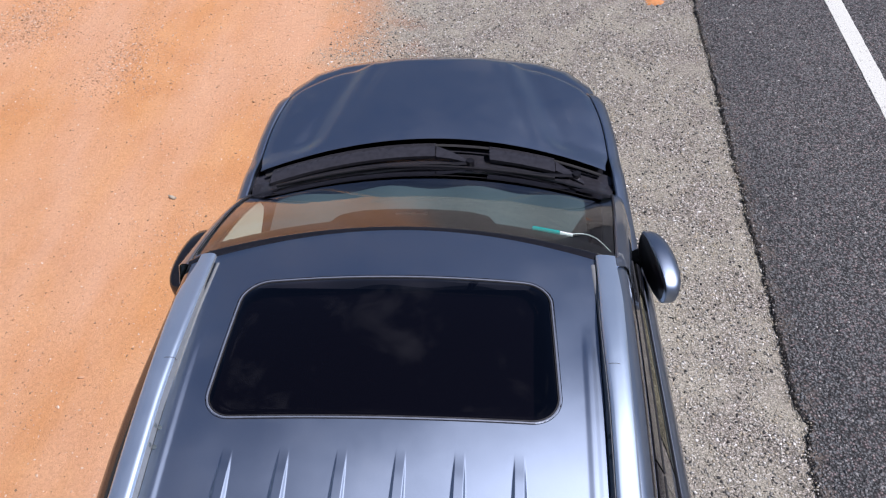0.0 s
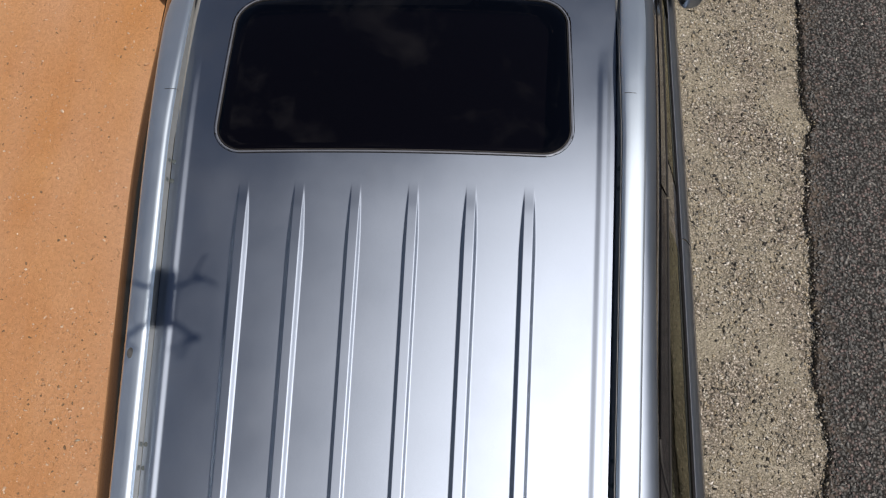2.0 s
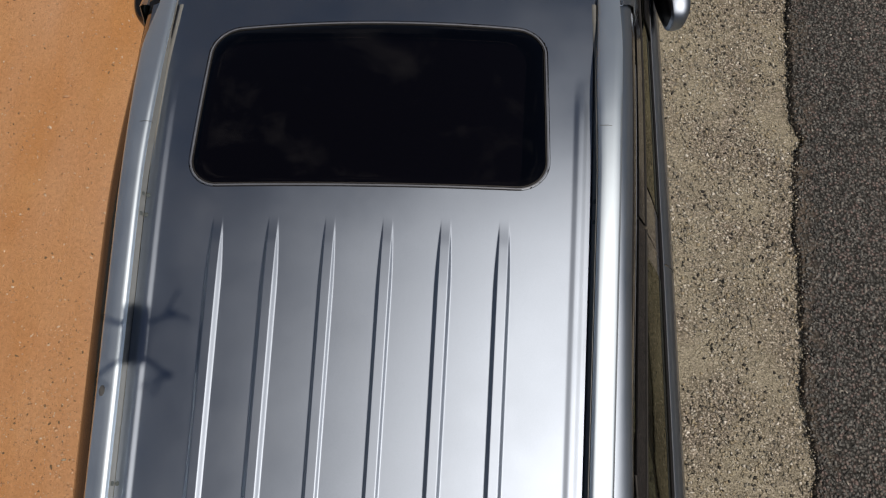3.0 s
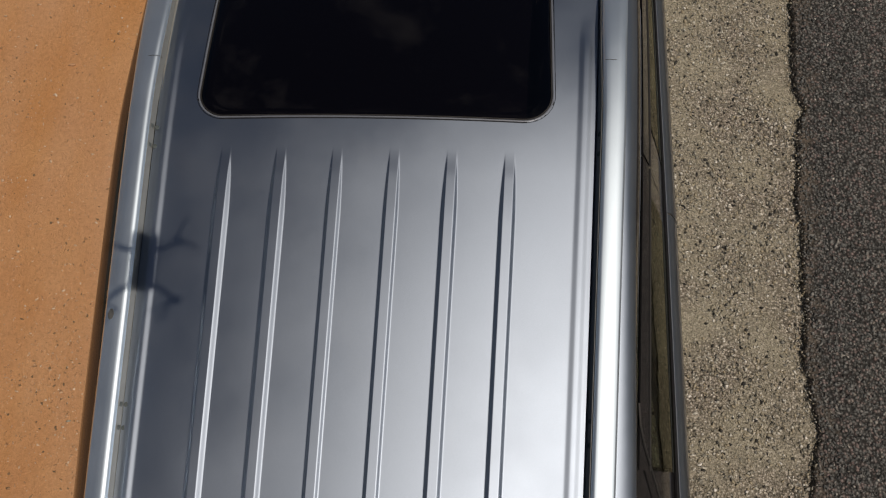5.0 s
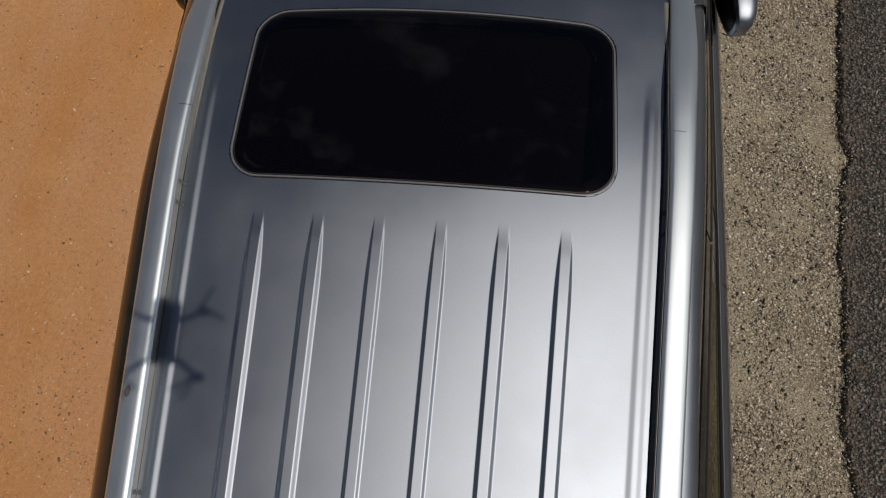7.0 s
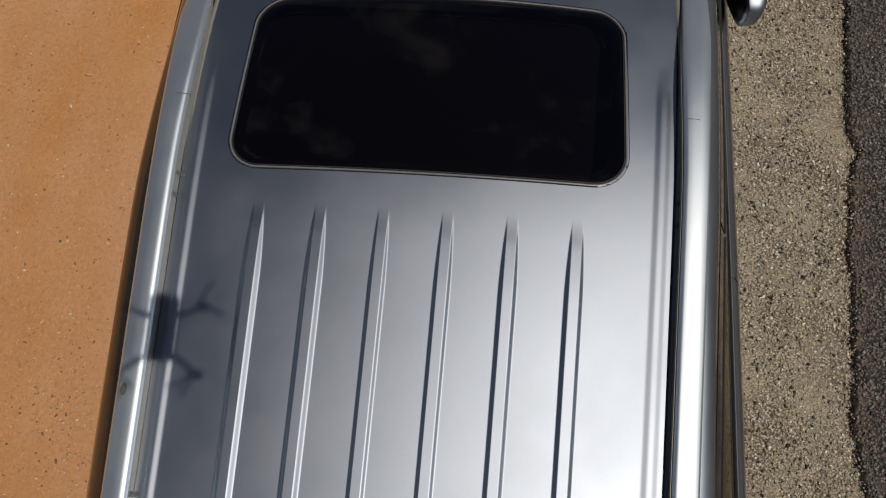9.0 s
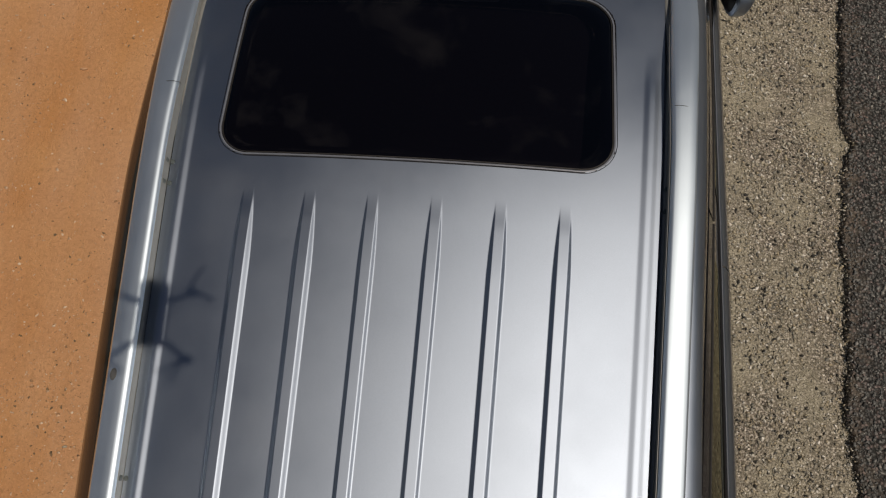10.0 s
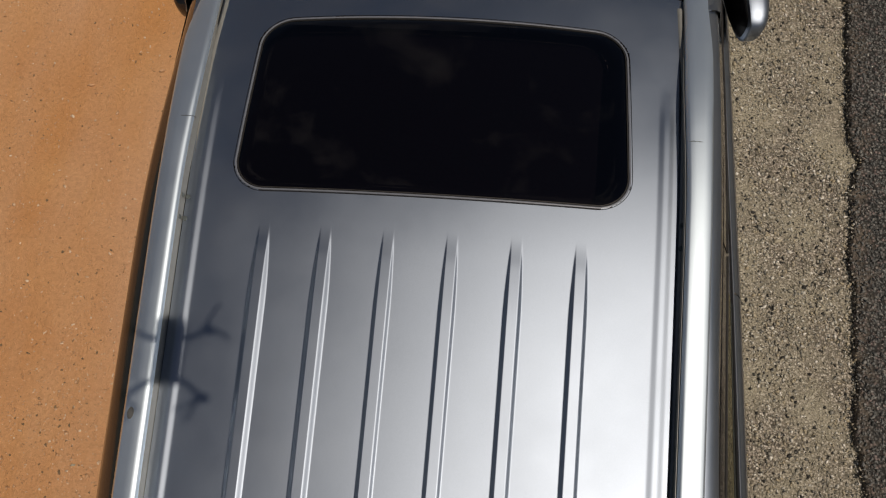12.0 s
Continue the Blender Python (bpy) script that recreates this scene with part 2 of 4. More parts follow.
def asphalt_material():
    m, n, l, b = material("worn_asphalt")
    b.inputs["Roughness"].default_value = 0.85
    co = n.new("ShaderNodeTexCoord")
    v = n.new("ShaderNodeTexVoronoi")
    v.inputs["Scale"].default_value = 72
    jag = noise_tex(n, l, 130, 3, 0.7)
    warp = n.new("ShaderNodeVectorMath")
    warp.operation = "MULTIPLY_ADD"
    l.new(jag.outputs["Color"], warp.inputs[0])
    warp.inputs[1].default_value = (0.012, 0.012, 0.0)
    l.new(co.outputs["Object"], warp.inputs[2])
    l.new(warp.outputs["Vector"], v.inputs["Vector"])
    big, fine = noise_tex(n, l, 1.3, 4), noise_tex(n, l, 120, 4, 0.7)
    sepc = n.new("ShaderNodeSeparateColor")
    l.new(v.outputs["Color"], sepc.inputs["Color"])
    chip = ramp(n, l, sepc.outputs["Red"], [(0.0, (0.055, 0.058, 0.060)), (0.5, (0.145, 0.152, 0.155)), (0.93, (0.22, 0.174, 0.174)), (1.0, (0.24, 0.235, 0.22))])
    gap = ramp(n, l, v.outputs["Distance"], [(0.25, (1.15, 1.15, 1.15)), (0.62, (0.18, 0.18, 0.18))])
    tone = ramp(n, l, big.outputs["Fac"], [(0.35, (0.85,) * 3), (0.7, (1.18, 1.15, 1.10))])
    l.new(mix(n, l, 1.0, mix(n, l, 1.0, chip.outputs["Color"], gap.outputs["Color"], "MULTIPLY"), tone.outputs["Color"], "MULTIPLY"), b.inputs["Base Color"])
    sep = n.new("ShaderNodeSeparateXYZ")
    l.new(co.outputs["Object"], sep.inputs["Vector"])
    inset = n.new("ShaderNodeMath")
    inset.operation = "MULTIPLY_ADD"
    l.new(sep.outputs["Y"], inset.inputs[0])
    inset.inputs[1].default_value = -0.061
    l.new(sep.outputs["X"], inset.inputs[2])
    patch = noise_tex(n, l, 9, 5, 0.65)
    wob = n.new("ShaderNodeMath")
    wob.operation = "MULTIPLY_ADD"
    l.new(patch.outputs["Fac"], wob.inputs[0])
    wob.inputs[1].default_value = 0.42
    l.new(inset.outputs["Value"], wob.inputs[2])
    sandy = n.new("ShaderNodeMapRange")
    sandy.inputs["From Min"].default_value, sandy.inputs["From Max"].default_value = 2.09, 1.93
    l.new(wob.outputs["Value"], sandy.inputs["Value"])
    grain = ramp(n, l, fine.outputs["Fac"], [(0.35, (0.35, 0.29, 0.23)), (0.65, (1.0, 0.82, 0.66))])
    dusty = mix(n, l, 1.0, grain.outputs["Color"], (0.21, 0.21, 0.21), "MULTIPLY")
    colour = mix(n, l, sandy.outputs["Result"], b.inputs["Base Color"].links[0].from_socket, dusty)
    l.new(colour, b.inputs["Base Color"])
    inv = n.new("ShaderNodeMath")
    inv.operation = "MULTIPLY"
    inv.inputs[1].default_value = -1.0
    l.new(v.outputs["Distance"], inv.inputs[0])
    bump(n, l, inv.outputs["Value"], b, 1.0, 0.014)
    return m


DIRT = plain("loose_orange_dirt", (0.48, 0.22, 0.09), 0.95, grain=0.25, scale=90, spec=0.1)
GROUND = ground_material()
ASPHALT = asphalt_material()
LINE = plain("road_line_paint", (0.52, 0.53, 0.48), 0.8, grain=0.30, scale=110)
# Near-black stops serve as dark stones and as painted shade of pits.
GRAVEL = stones_material("grey_gravel", [(0.0, (0.03, 0.03, 0.03)), (0.12, (0.055, 0.055, 0.052)), (0.15, (0.20, 0.20, 0.185)), (0.5, (0.348, 0.327, 0.268)), (0.72, (0.40, 0.345, 0.25)), (0.82, (0.46, 0.45, 0.40)), (0.93, (0.60, 0.58, 0.53)), (1.0, (0.80, 0.78, 0.74))])
DIRTSTONE = stones_material("dirt_pebbles", [(0.0, (0.13, 0.095, 0.06)), (0.07, (0.22, 0.15, 0.09)), (0.22, (0.40, 0.23, 0.125)), (0.6, (0.51, 0.31, 0.185)), (0.85, (0.58, 0.42, 0.30)), (1.0, (0.72, 0.60, 0.48))])
CHIP = stones_material("asphalt_chips", [(0.0, (0.045, 0.047, 0.048)), (0.3, (0.122, 0.128, 0.130)), (0.7, (0.180, 0.187, 0.186)), (0.95, (0.26, 0.258, 0.25)), (0.982, (0.30, 0.29, 0.27)), (1.0, (0.60, 0.58, 0.54))], 0.9)


# ---- mesh helpers ----
def part(name, bm, mat, parent=None, label="", smooth=True):
    bmesh.ops.recalc_face_normals(bm, faces=bm.faces)
    me = bpy.data.meshes.new(name)
    bm.to_mesh(me)
    bm.free()
    if smooth:
        for p in me.polygons:
            p.use_smooth = True
        me.set_sharp_from_angle(angle=radians(38))
    me.materials.append(mat)
    ob = new(name, me)
    if parent:
        ob.parent = parent
    if label:
        tagged(ob, label)
    return ob


def sheet(rows, closed=False):
    """A quad sheet through rows of points of equal length."""
    bm = bmesh.new()
    grid = [[bm.verts.new(p) for p in r] for r in rows]
    for a, b in zip(grid, grid[1:]):
        k = len(a)
        for i in range(k if closed else k - 1):
            j = (i + 1) % k
            bm.faces.new((a[i], a[j], b[j], b[i]))
    return bm


def thick(bm, depth):
    """Give a sheet a thickness, away from its normals."""
    bmesh.ops.recalc_face_normals(bm, faces=bm.faces)
    bmesh.ops.solidify(bm, geom=list(bm.faces), thickness=depth)
    return bm


def bar(points, width, height, up=(0, 0, 1), taper=1.0, sides=8):
    """A rounded rod along points, elliptical in section."""
    rows, up = [], Vector(up)
    pts = [Vector(p) for p in points]
    for i, p in enumerate(pts):
        d = (pts[min(i + 1, len(pts) - 1)] - pts[max(i - 1, 0)]).normalized()
        s = d.cross(up).normalized()
        u = s.cross(d)
        f = 1 + (taper - 1) * i / (len(pts) - 1)
        rows.append([p + s * (math.cos(a) * width / 2 * f) + u * (math.sin(a) * height / 2 * f)
                     for a in (2 * math.pi * k / sides for k in range(sides))])
    bm = sheet(rows, closed=True)
    bm.verts.ensure_lookup_table()
    bm.faces.new(bm.verts[:sides])
    bm.faces.new(bm.verts[-sides:])
    return bm


def box(x0, x1, y0, y1, z0, z1, bevel=0.01):
    bm = bmesh.new()
    bmesh.ops.create_cube(bm, size=1, matrix=Matrix.LocRotScale(((x0 + x1) / 2, (y0 + y1) / 2, (z0 + z1) / 2), None, (x1 - x0, y1 - y0, z1 - z0)))
    if bevel:
        bmesh.ops.bevel(bm, geom=list(bm.edges), offset=bevel, segments=3, affect="EDGES", profile=0.5)
    return bm


def disc(x, y, z, rx, ry, h, sides=20):
    bm = bmesh.new()
    bmesh.ops.create_cone(bm, cap_ends=True, segments=sides, radius1=1, radius2=0.85, depth=1,
                          matrix=Matrix.LocRotScale((x, y, z), None, (rx, ry, h)))
    return bm


def smoothstep(a, b, x):
    t = min(1, max(0, (x - a) / (b - a)))
    return t * t * (3 - 2 * t)


# ---- ground, road ----
def road_edge(y):
    """Where the broken edge of the asphalt runs."""
    x = 1.800 + 0.061 * y
    x += 0.016 * noise.noise((y * 2.3, 3.1, 0)) + 0.016 * noise.noise((y * 7, 8.2, 0)) + 0.017 * noise.noise((y * 24, 1.2, 0)) + 0.009 * noise.noise((y * 66, 2.2, 0))
    for at, push, wide in ((-0.57, 0.022, 0.13), (-0.27, -0.016, 0.09), (0.98, 0.03, 0.09), (0.45, -0.01, 0.15), (1.2, -0.012, 0.1), (-1.0, -0.01, 0.2)):
        x += push * math.exp(-((y - at) / wide) ** 2)
    return x


def steps(fine0, fine1, step, far):
    out, v, s = [], fine0, step
    while v <= fine1:
        out.append(v)
        v += step
    hi, s = out[-1], step
    while hi < far:
        s *= 1.5
        hi += s
        out.append(hi)
    lo, s = out[0], step
    while lo > -far:
        s *= 1.5
        lo -= s
        out.insert(0, lo)
    return out


def ground_height(x, y):
    near = math.exp(-(x * x + y * y) / 200)
    return near * (0.010 * noise.noise((x * 1.3, y * 1.3, 0)) + 0.004 * noise.noise((x * 6, y * 6, 2)))


xs, ys = steps(-4.5, 3.0, 0.06, 900), steps(-3.0, 8.0, 0.06, 900)
ground = part("ground", sheet([[(x, y, ground_height(x, y)) for x in xs] for y in ys]), GROUND)
tagged(ground, "dry orange dirt verge turning to grey gravel", "ground", kind="structure")

ry = [v for v in steps(-3.0, 8.0, 0.012, 300)]
rows = []
for y in ry:
    e = road_edge(y)
    lift = 0.030 + 0.004 * noise.noise((y * 9, 4.4, 0))
    rows.append([(e - 0.004, y, -0.03), (e, y, lift - 0.012), (e + 0.010, y, lift), (e + 0.06, y, 0.033), (e + 0.4, y, 0.038), (e + 1.6, y, 0.040), (e + 7.2, y, 0.10), (e + 7.3, y, -0.03)])
road = part("road", sheet(rows), ASPHALT)
tagged(road, "dark worn asphalt road with a broken edge", "road", kind="structure")

rows = []
for y in [v for v in steps(-3.0, 9.0, 0.03, 300)]:
    a = 2.965 + 0.0505 * y + 0.004 * noise.noise((y * 11, 0, 5))
    b = a + 0.140 + 0.004 * noise.noise((y * 13, 7, 5))
    rows.append([(a, y, 0.0445), (b, y, 0.0465)])
line = part("road_line", thick(sheet(rows), 0.003), LINE)
tagged(line, "white painted edge line on the asphalt", "road marking", kind="structure")

# ---- the car ----
suv = tagged(new("suv"), "grey-blue metallic four-wheel-drive wagon parked on gravel", "car")
REAR = -1.96


def roof_line(y):
    """Height of the roof's edge along the car."""
    z = 1.80
    if y > -0.15:
        z -= 0.085 * ((y + 0.15) / 0.84) ** 2
    if y < -0.7:
        z -= 0.035 * ((y + 0.7) / 1.26) ** 2
    return z


def crown(x):
    return 0.0162 - 0.0172 * (x / 0.42) ** 2


RIBS = (-0.354, -0.2145, -0.075, 0.0645, 0.2035, 0.343)
FLANKS = (0.0105, 0.0100, 0.0074, 0.0074, 0.0086, 0.0090)


MID, MID_RAIL = 0.008, 0.016  # the middle lines of the roof and of its rails


def spread(y):
    """The roof narrows towards the tail."""
    return 1 + 0.10 * min(y, 0.6)


def ridge(d, top, foot, height):
    """A pressed ridge: flat on top, with rounded flanks."""
    t = min(1, max(0, (foot - abs(d)) / (foot - top)))
    return height * (0.7 * t + 0.3 * smoothstep(0, 1, t))


def roof_height(x, y):
    z = roof_line(y) + crown(x)
    x = x / spread(y)
    grow = min(1, max(0, (-0.088 - y) / 0.19)) * smoothstep(REAR + 0.05, REAR + 0.2, y)
    if grow > 0:
        rise = (2 * smoothstep(-1, 1, grow) - 1) * smoothstep(0, 0.4, grow)
        z += sum(ridge(x - r, 0.0108, 0.0112 + f * smoothstep(-1, 1, grow) * 2 - f, 0.70 * f * rise) for r, f in zip(RIBS, FLANKS))
    side = smoothstep(0.32, 0.18, y)
    z += side * ridge(abs(x) - 0.520, 0.004, 0.018, 0.0031)
    return z - 0.034 * smoothstep(0.548, 0.558, abs(x)) * smoothstep(0.60, 0.45, y)


def sunroof_ring(grow, n=160):
    """Points round the sunroof: a rounded oblong with a bowed front edge."""
    hx, y0, y1, r = 0.4395 + grow, -0.005 - grow, 0.467 + grow, 0.070 + grow
    pts = []
    for cx, cy, a0 in ((hx - r, y1 - r, 0), (-hx + r, y1 - r, 90), (-hx + r, y0 + r, 180), (hx - r, y0 + r, 270)):
        pts += [(cx + r * math.cos(radians(a0 + 90 * k / 12)), cy + r * math.sin(radians(a0 + 90 * k / 12))) for k in range(13)]
    out = []
    for (ax, ay), (bx, by) in zip(pts, pts[1:] + pts[:1]):
        steps_n = max(1, int(math.hypot(bx - ax, by - ay) / 0.03))
        out += [(ax + (bx - ax) * k / steps_n, ay + (by - ay) * k / steps_n) for k in range(steps_n)]
    return [(x, y - (0.016 * (x / 0.44) ** 2 if y > 0.23 else 0) * smoothstep(0.2, 0.42, y)) for x, y in out]


def inside_sunroof(x, y):
    hx, y0, y1, r = 0.4495, -0.015, 0.477 - 0.016 * (x / 0.44) ** 2, 0.080
    qx, qy = abs(x) - (hx - r), abs(y - (y0 + y1) / 2) - ((y1 - y0) / 2 - r)
    return math.hypot(max(qx, 0), max(qy, 0)) + min(max(qx, qy), 0) < r - 0.003


def screen_top(x):
    return 0.700 - 0.105 * (x / 0.6) ** 2


def roof_y(v, x):
    return v if v < 0.46 else 0.46 + (v - 0.46) * (screen_top(x) - 0.46) / (0.70 - 0.46)


def roof_panel():
    xs = [-0.57 + 0.005 * k for k in range(229)]
    near = [r + 0.000625 + 0.00125 * k for r in RIBS for k in range(-20, 20)] + [s * (0.520 + 0.0025 * k) for s in (-1, 1) for k in range(-8, 16)]
    xs = sorted(near + [x for x in xs if all(abs(x - v) > 0.0026 for v in near)])
    vs = [REAR + 0.03 * k for k in range(62)]
    vs = [v for v in vs if v < -0.36] + [-0.36 + 0.0075 * k for k in range(118)] + [0.53 + 0.017 * k for k in range(11)]
    bm = bmesh.new()
    grid = []
    for v in vs:
        row = []
        for x in xs:
            y = roof_y(v, x)
            f = 1 + (spread(y) - 1) * smoothstep(0.40, 0.54, abs(x)) if y > -0.06 else spread(y)
            f *= 1 + 0.055 * smoothstep(0.40, 0.58, y) * smoothstep(0.42, 0.55, abs(x))
            row.append(bm.verts.new((x * f + MID, y, roof_height(x * spread(y), y) if y <= -0.06 else roof_height(x * f, y))))
        grid.append(row)
    for j in range(len(vs) - 1):
        for i in range(len(xs) - 1):
            if vs[j] < -0.06 or not inside_sunroof((xs[i] + xs[i + 1]) / 2, (roof_y(vs[j], xs[i]) + roof_y(vs[j + 1], xs[i])) / 2):
                bm.faces.new((grid[j][i], grid[j][i + 1], grid[j + 1][i + 1], grid[j + 1][i]))
    for v in [v for v in bm.verts if not v.link_faces]:
        bm.verts.remove(v)
    return thick(bm, 0.0012)


part("roof_panel", roof_panel(), PAINT, suv, "grey-blue metallic roof panel with six pressed ribs")


def ring_part(name, profile, mat, label=""):
    """A closed strip round the sunroof: profile of (offset, height)."""
    rows = []
    for g, h in profile:
        rows.append([(x + MID, y, roof_line(y) + crown(x) + h) for x, y in sunroof_ring(g)])
    return part(name, sheet(rows, closed=True), mat, suv, label)


ring_part("sunroof_gap", [(0.0112, 0.0006), (0.0098, 0.0004), (0.0090, -0.004), (0.006, -0.004)], BLACK)
ring_part("sunroof_trim", [(0.0080, -0.004), (0.0076, 0.0008), (0.0066, 0.0013), (0.0050, 0.0013), (0.0036, 0.0006), (0.0034, -0.004)], TRIM, "thin grey trim round the sunroof")
ring_part("sunroof_seal", [(0.0026, -0.003), (0.0020, 0.0006), (0.0, 0.0008), (-0.0015, -0.003)], RUBBER, "black rubber seal")


def sunroof_glass():
    bm = bmesh.new()
    rings = []
    for f in (1.0, 0.985, 0.93, 0.8, 0.6, 0.4, 0.2, 0.05):
        ring = []
        for x, y in sunroof_ring(-0.001):
            px, py = x * f, 0.22 + (y - 0.22) * f
            ring.append(bm.verts.new((px + MID, py, roof_line(py) + crown(px) + (-0.0015 if f == 1.0 else 0.0006))))
        rings.append(ring)
    for a, b in zip(rings, rings[1:]):
        for i in range(len(a)):
            j = (i + 1) % len(a)
            bm.faces.new((a[i], a[j], b[j], b[i]))
    bm.faces.new(rings[-1])
    return bm


part("sunroof_glass", sunroof_glass(), ROOF_GLASS, suv, "black tinted sunroof glass")
part("sunroof_blind", box(-0.47, 0.47, -0.05, 0.50, 1.655, 1.68, 0.004), SEAT, suv, "grey sunshade beneath the sunroof glass")


# the roof's sides beneath the rails, down to the door frames
def side_profile(y, s=1):
    """Section of the roof's side, from the ditch down to the door frame."""
    z, f, g = roof_line(y), spread(y), 1 + 0.085 * min(y, 0.6)
    if s > 0:
        shape = ((0.540, -0.033), (0.575, -0.030), (0.604, -0.030), (0.617, -0.034), (0.638, -0.047), (0.653, -0.064), (0.665, -0.088), (0.672, -0.114), (0.677, -0.150))
    else:
        shape = ((0.540, -0.033), (0.575, -0.030), (0.604, -0.030), (0.617, -0.036), (0.634, -0.052), (0.652, -0.077), (0.667, -0.106), (0.679, -0.136), (0.685, -0.158))
    return [(x * (f + (g - f) * smoothstep(0.612, 0.665, x)) + (0.013 if s > 0 else 0.021 - 0.020 * smoothstep(-0.1, 0.55, y)) * smoothstep(0.604, 0.640, x), z + d) for x, d in shape]


SIDE_Y = [REAR + 0.06 * k for k in range(43)] + [0.62]
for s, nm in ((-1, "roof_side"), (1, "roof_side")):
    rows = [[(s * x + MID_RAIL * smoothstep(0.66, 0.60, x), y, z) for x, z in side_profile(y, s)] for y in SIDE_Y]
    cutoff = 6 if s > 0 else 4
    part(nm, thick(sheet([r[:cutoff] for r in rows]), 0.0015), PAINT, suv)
    # Lower side is blackened: its shade and dark reflection are put into the colour.
    part("shaded_roof_side", thick(sheet([r[cutoff - 1:] for r in rows]), 0.0015), GLOSSBLACK, suv, "lower roof side, coloured gloss black for its shade")
    if s > 0:
        part("door_top_seal", bar([(s * (side_profile(y, s)[-1][0] + 0.001), y, side_profile(y, s)[-1][1] + 0.004) for y in SIDE_Y if y < 0.5], 0.004, 0.008, sides=8), TRIM, suv, "thin grey seal above the doors")


# roof rails
def rail(s, flank=False):
    y_end, y_tip = REAR + 0.12, 0.598
    ys_r = [y_end + (y_tip - y_end) * k / 60 for k in range(61)]
    rows = []
    for k, y in enumerate(ys_r):
        z = roof_line(y)
        rise = 0.026 * smoothstep(y_tip + 0.02, y_tip - 0.40, y) * smoothstep(y_end - 0.05, y_end + 0.25, y) - 0.004
        f, w = spread(y), 0.008 * smoothstep(0.0, 0.35, y)
        inner = ((0.557, -0.034), (0.558, -0.014 + rise * 0.4), (0.5590, rise - 0.0100), (0.5600, rise - 0.0065), (0.5620, rise - 0.0032), (0.5650, rise - 0.0011), (0.569, rise - 0.0001), (0.574, rise + 0.0002))
        if s > 0:
            inner = ((0.555, -0.034), (0.553, -0.006 + rise * 0.4), (0.5525, rise - 0.010), (0.5528, rise - 0.006), (0.5545, rise - 0.0030), (0.557, rise - 0.0012), (0.561, rise - 0.0003), (0.572, rise + 0.0004))
        tip = smoothstep(y_tip - 0.22, y_tip, y)
        o = (0.0 if s > 0 else 0.008) - (0.008 if s > 0 else 0.022) * tip
        outer = ((0.585 + o / 2, rise - 0.0012), (0.602 + o, rise - 0.0036), (0.608 + o, rise * 0.85 - 0.006), (0.611 + o, rise * 0.4 - 0.014), (0.612 + o, -0.036))
        section = list(enumerate(inner + outer))
        section = [(k, (x - 0.0006, h)) for k, (x, h) in section[:3]] if flank else section[2:]
        rows.append([(s * (x * f - (w if k < 8 else 0) + 0.006 * smoothstep(0.2, 0.57, y)) + MID_RAIL, y, z + h) for k, (x, h) in section])
    if flank:
        return thick(sheet(rows), 0.002)
    bm = sheet(rows, closed=True)
    bm.verts.ensure_lookup_table()
    bm.faces.new(bm.verts[:11])
    bm.faces.new(bm.verts[-11:])
    return bm


for s in (-1, 1):
    r = part("roof_rail", rail(s), RAIL, suv, "silver-coated roof rail")
    part("rail_foot", rail(s, True), STRIP, r, "grey plastic foot strip of the roof rail")
    # the joint of the end cap, and the dark screw covers beside the rail
    y = 0.155
    z = roof_line(y)
    f = spread(y)
    part("cap_joint", bar([(s * a * f + MID_RAIL, y, z + h) for a, h in ((0.5515, 0.010), (0.5515, 0.0175), (0.557, 0.0225), (0.566, 0.0238), (0.578, 0.0222), (0.592, 0.0178), (0.602, 0.011))], 0.0012, 0.0010, up=(0, 1, 0), sides=6), BLACK, r)
    for yy in (-0.036, -0.088, -0.715, -0.765):
        z, f = roof_line(yy), spread(yy)
        part("screw_cover_or_reflection", disc(s * 0.5505 * f + MID_RAIL, yy, z - 0.012, 0.0058, 0.0062, 0.008, 12), DASH, r, "dark screw cover")
        # This smaller disc stands for the cover's reflection in the rail flank.
        part("screw_cover_or_reflection", disc(s * 0.5585 * f + MID_RAIL, yy, z + 0.002, 0.0030, 0.0060, 0.008, 12), DASH, r)
    if s < 0:
        z, f = roof_line(-0.5), spread(-0.5)
        part("plug", disc(s * 0.583 * f + MID_RAIL - 0.012, -0.518, z + 0.0192, 0.008, 0.014, 0.003, 16), PLUG, r, "oval grey plug")
    strip_y = [yy for yy in SIDE_Y if -1.9 < yy < 0.60]
    part("ditch_strip", bar([(s * (0.5515 * spread(yy) - 0.010 * smoothstep(0.30, 0.58, yy)) + MID_RAIL, yy, roof_line(yy) - 0.016) for yy in strip_y], 0.013, 0.006, sides=8), STRIP, suv)
    part("rail_gasket", bar([(s * (0.5575 * spread(yy) - 0.006 * smoothstep(0.30, 0.58, yy)) + MID_RAIL, yy, roof_line(yy) - 0.0145) for yy in strip_y], 0.0022, 0.005, sides=6), BLACK, r)


# windscreen
def screen_point(u, v, lift=0.0):
    """u across from -1 to 1, v from the cowl (0) to the roof (1)."""
    half = 0.850 + (0.662 - 0.850) * v
    x = u * half
    y0, z0 = 1.795 - 0.19 * u * u, 1.043 - 0.02 * u * u
    y1 = screen_top(0.655 * u) + 0.004
    z1 = roof_line(y1) + crown(0.6 * u) - 0.006 - 0.02 * smoothstep(0.9, 1.0, abs(u))
    b = 0.030 * 4 * v * (1 - v)
    return (x, y0 + (y1 - y0) * v + (b + lift) * 0.53, z0 + (z1 - z0) * v + (b + lift) * 0.85)


def screen_sheet(u0, u1, v0, v1, lift, nu=40, nv=24):
    return sheet([[screen_point(u0 + (u1 - u0) * i / nu, v0 + (v1 - v0) * j / nv, lift) for i in range(nu + 1)] for j in range(nv + 1)])


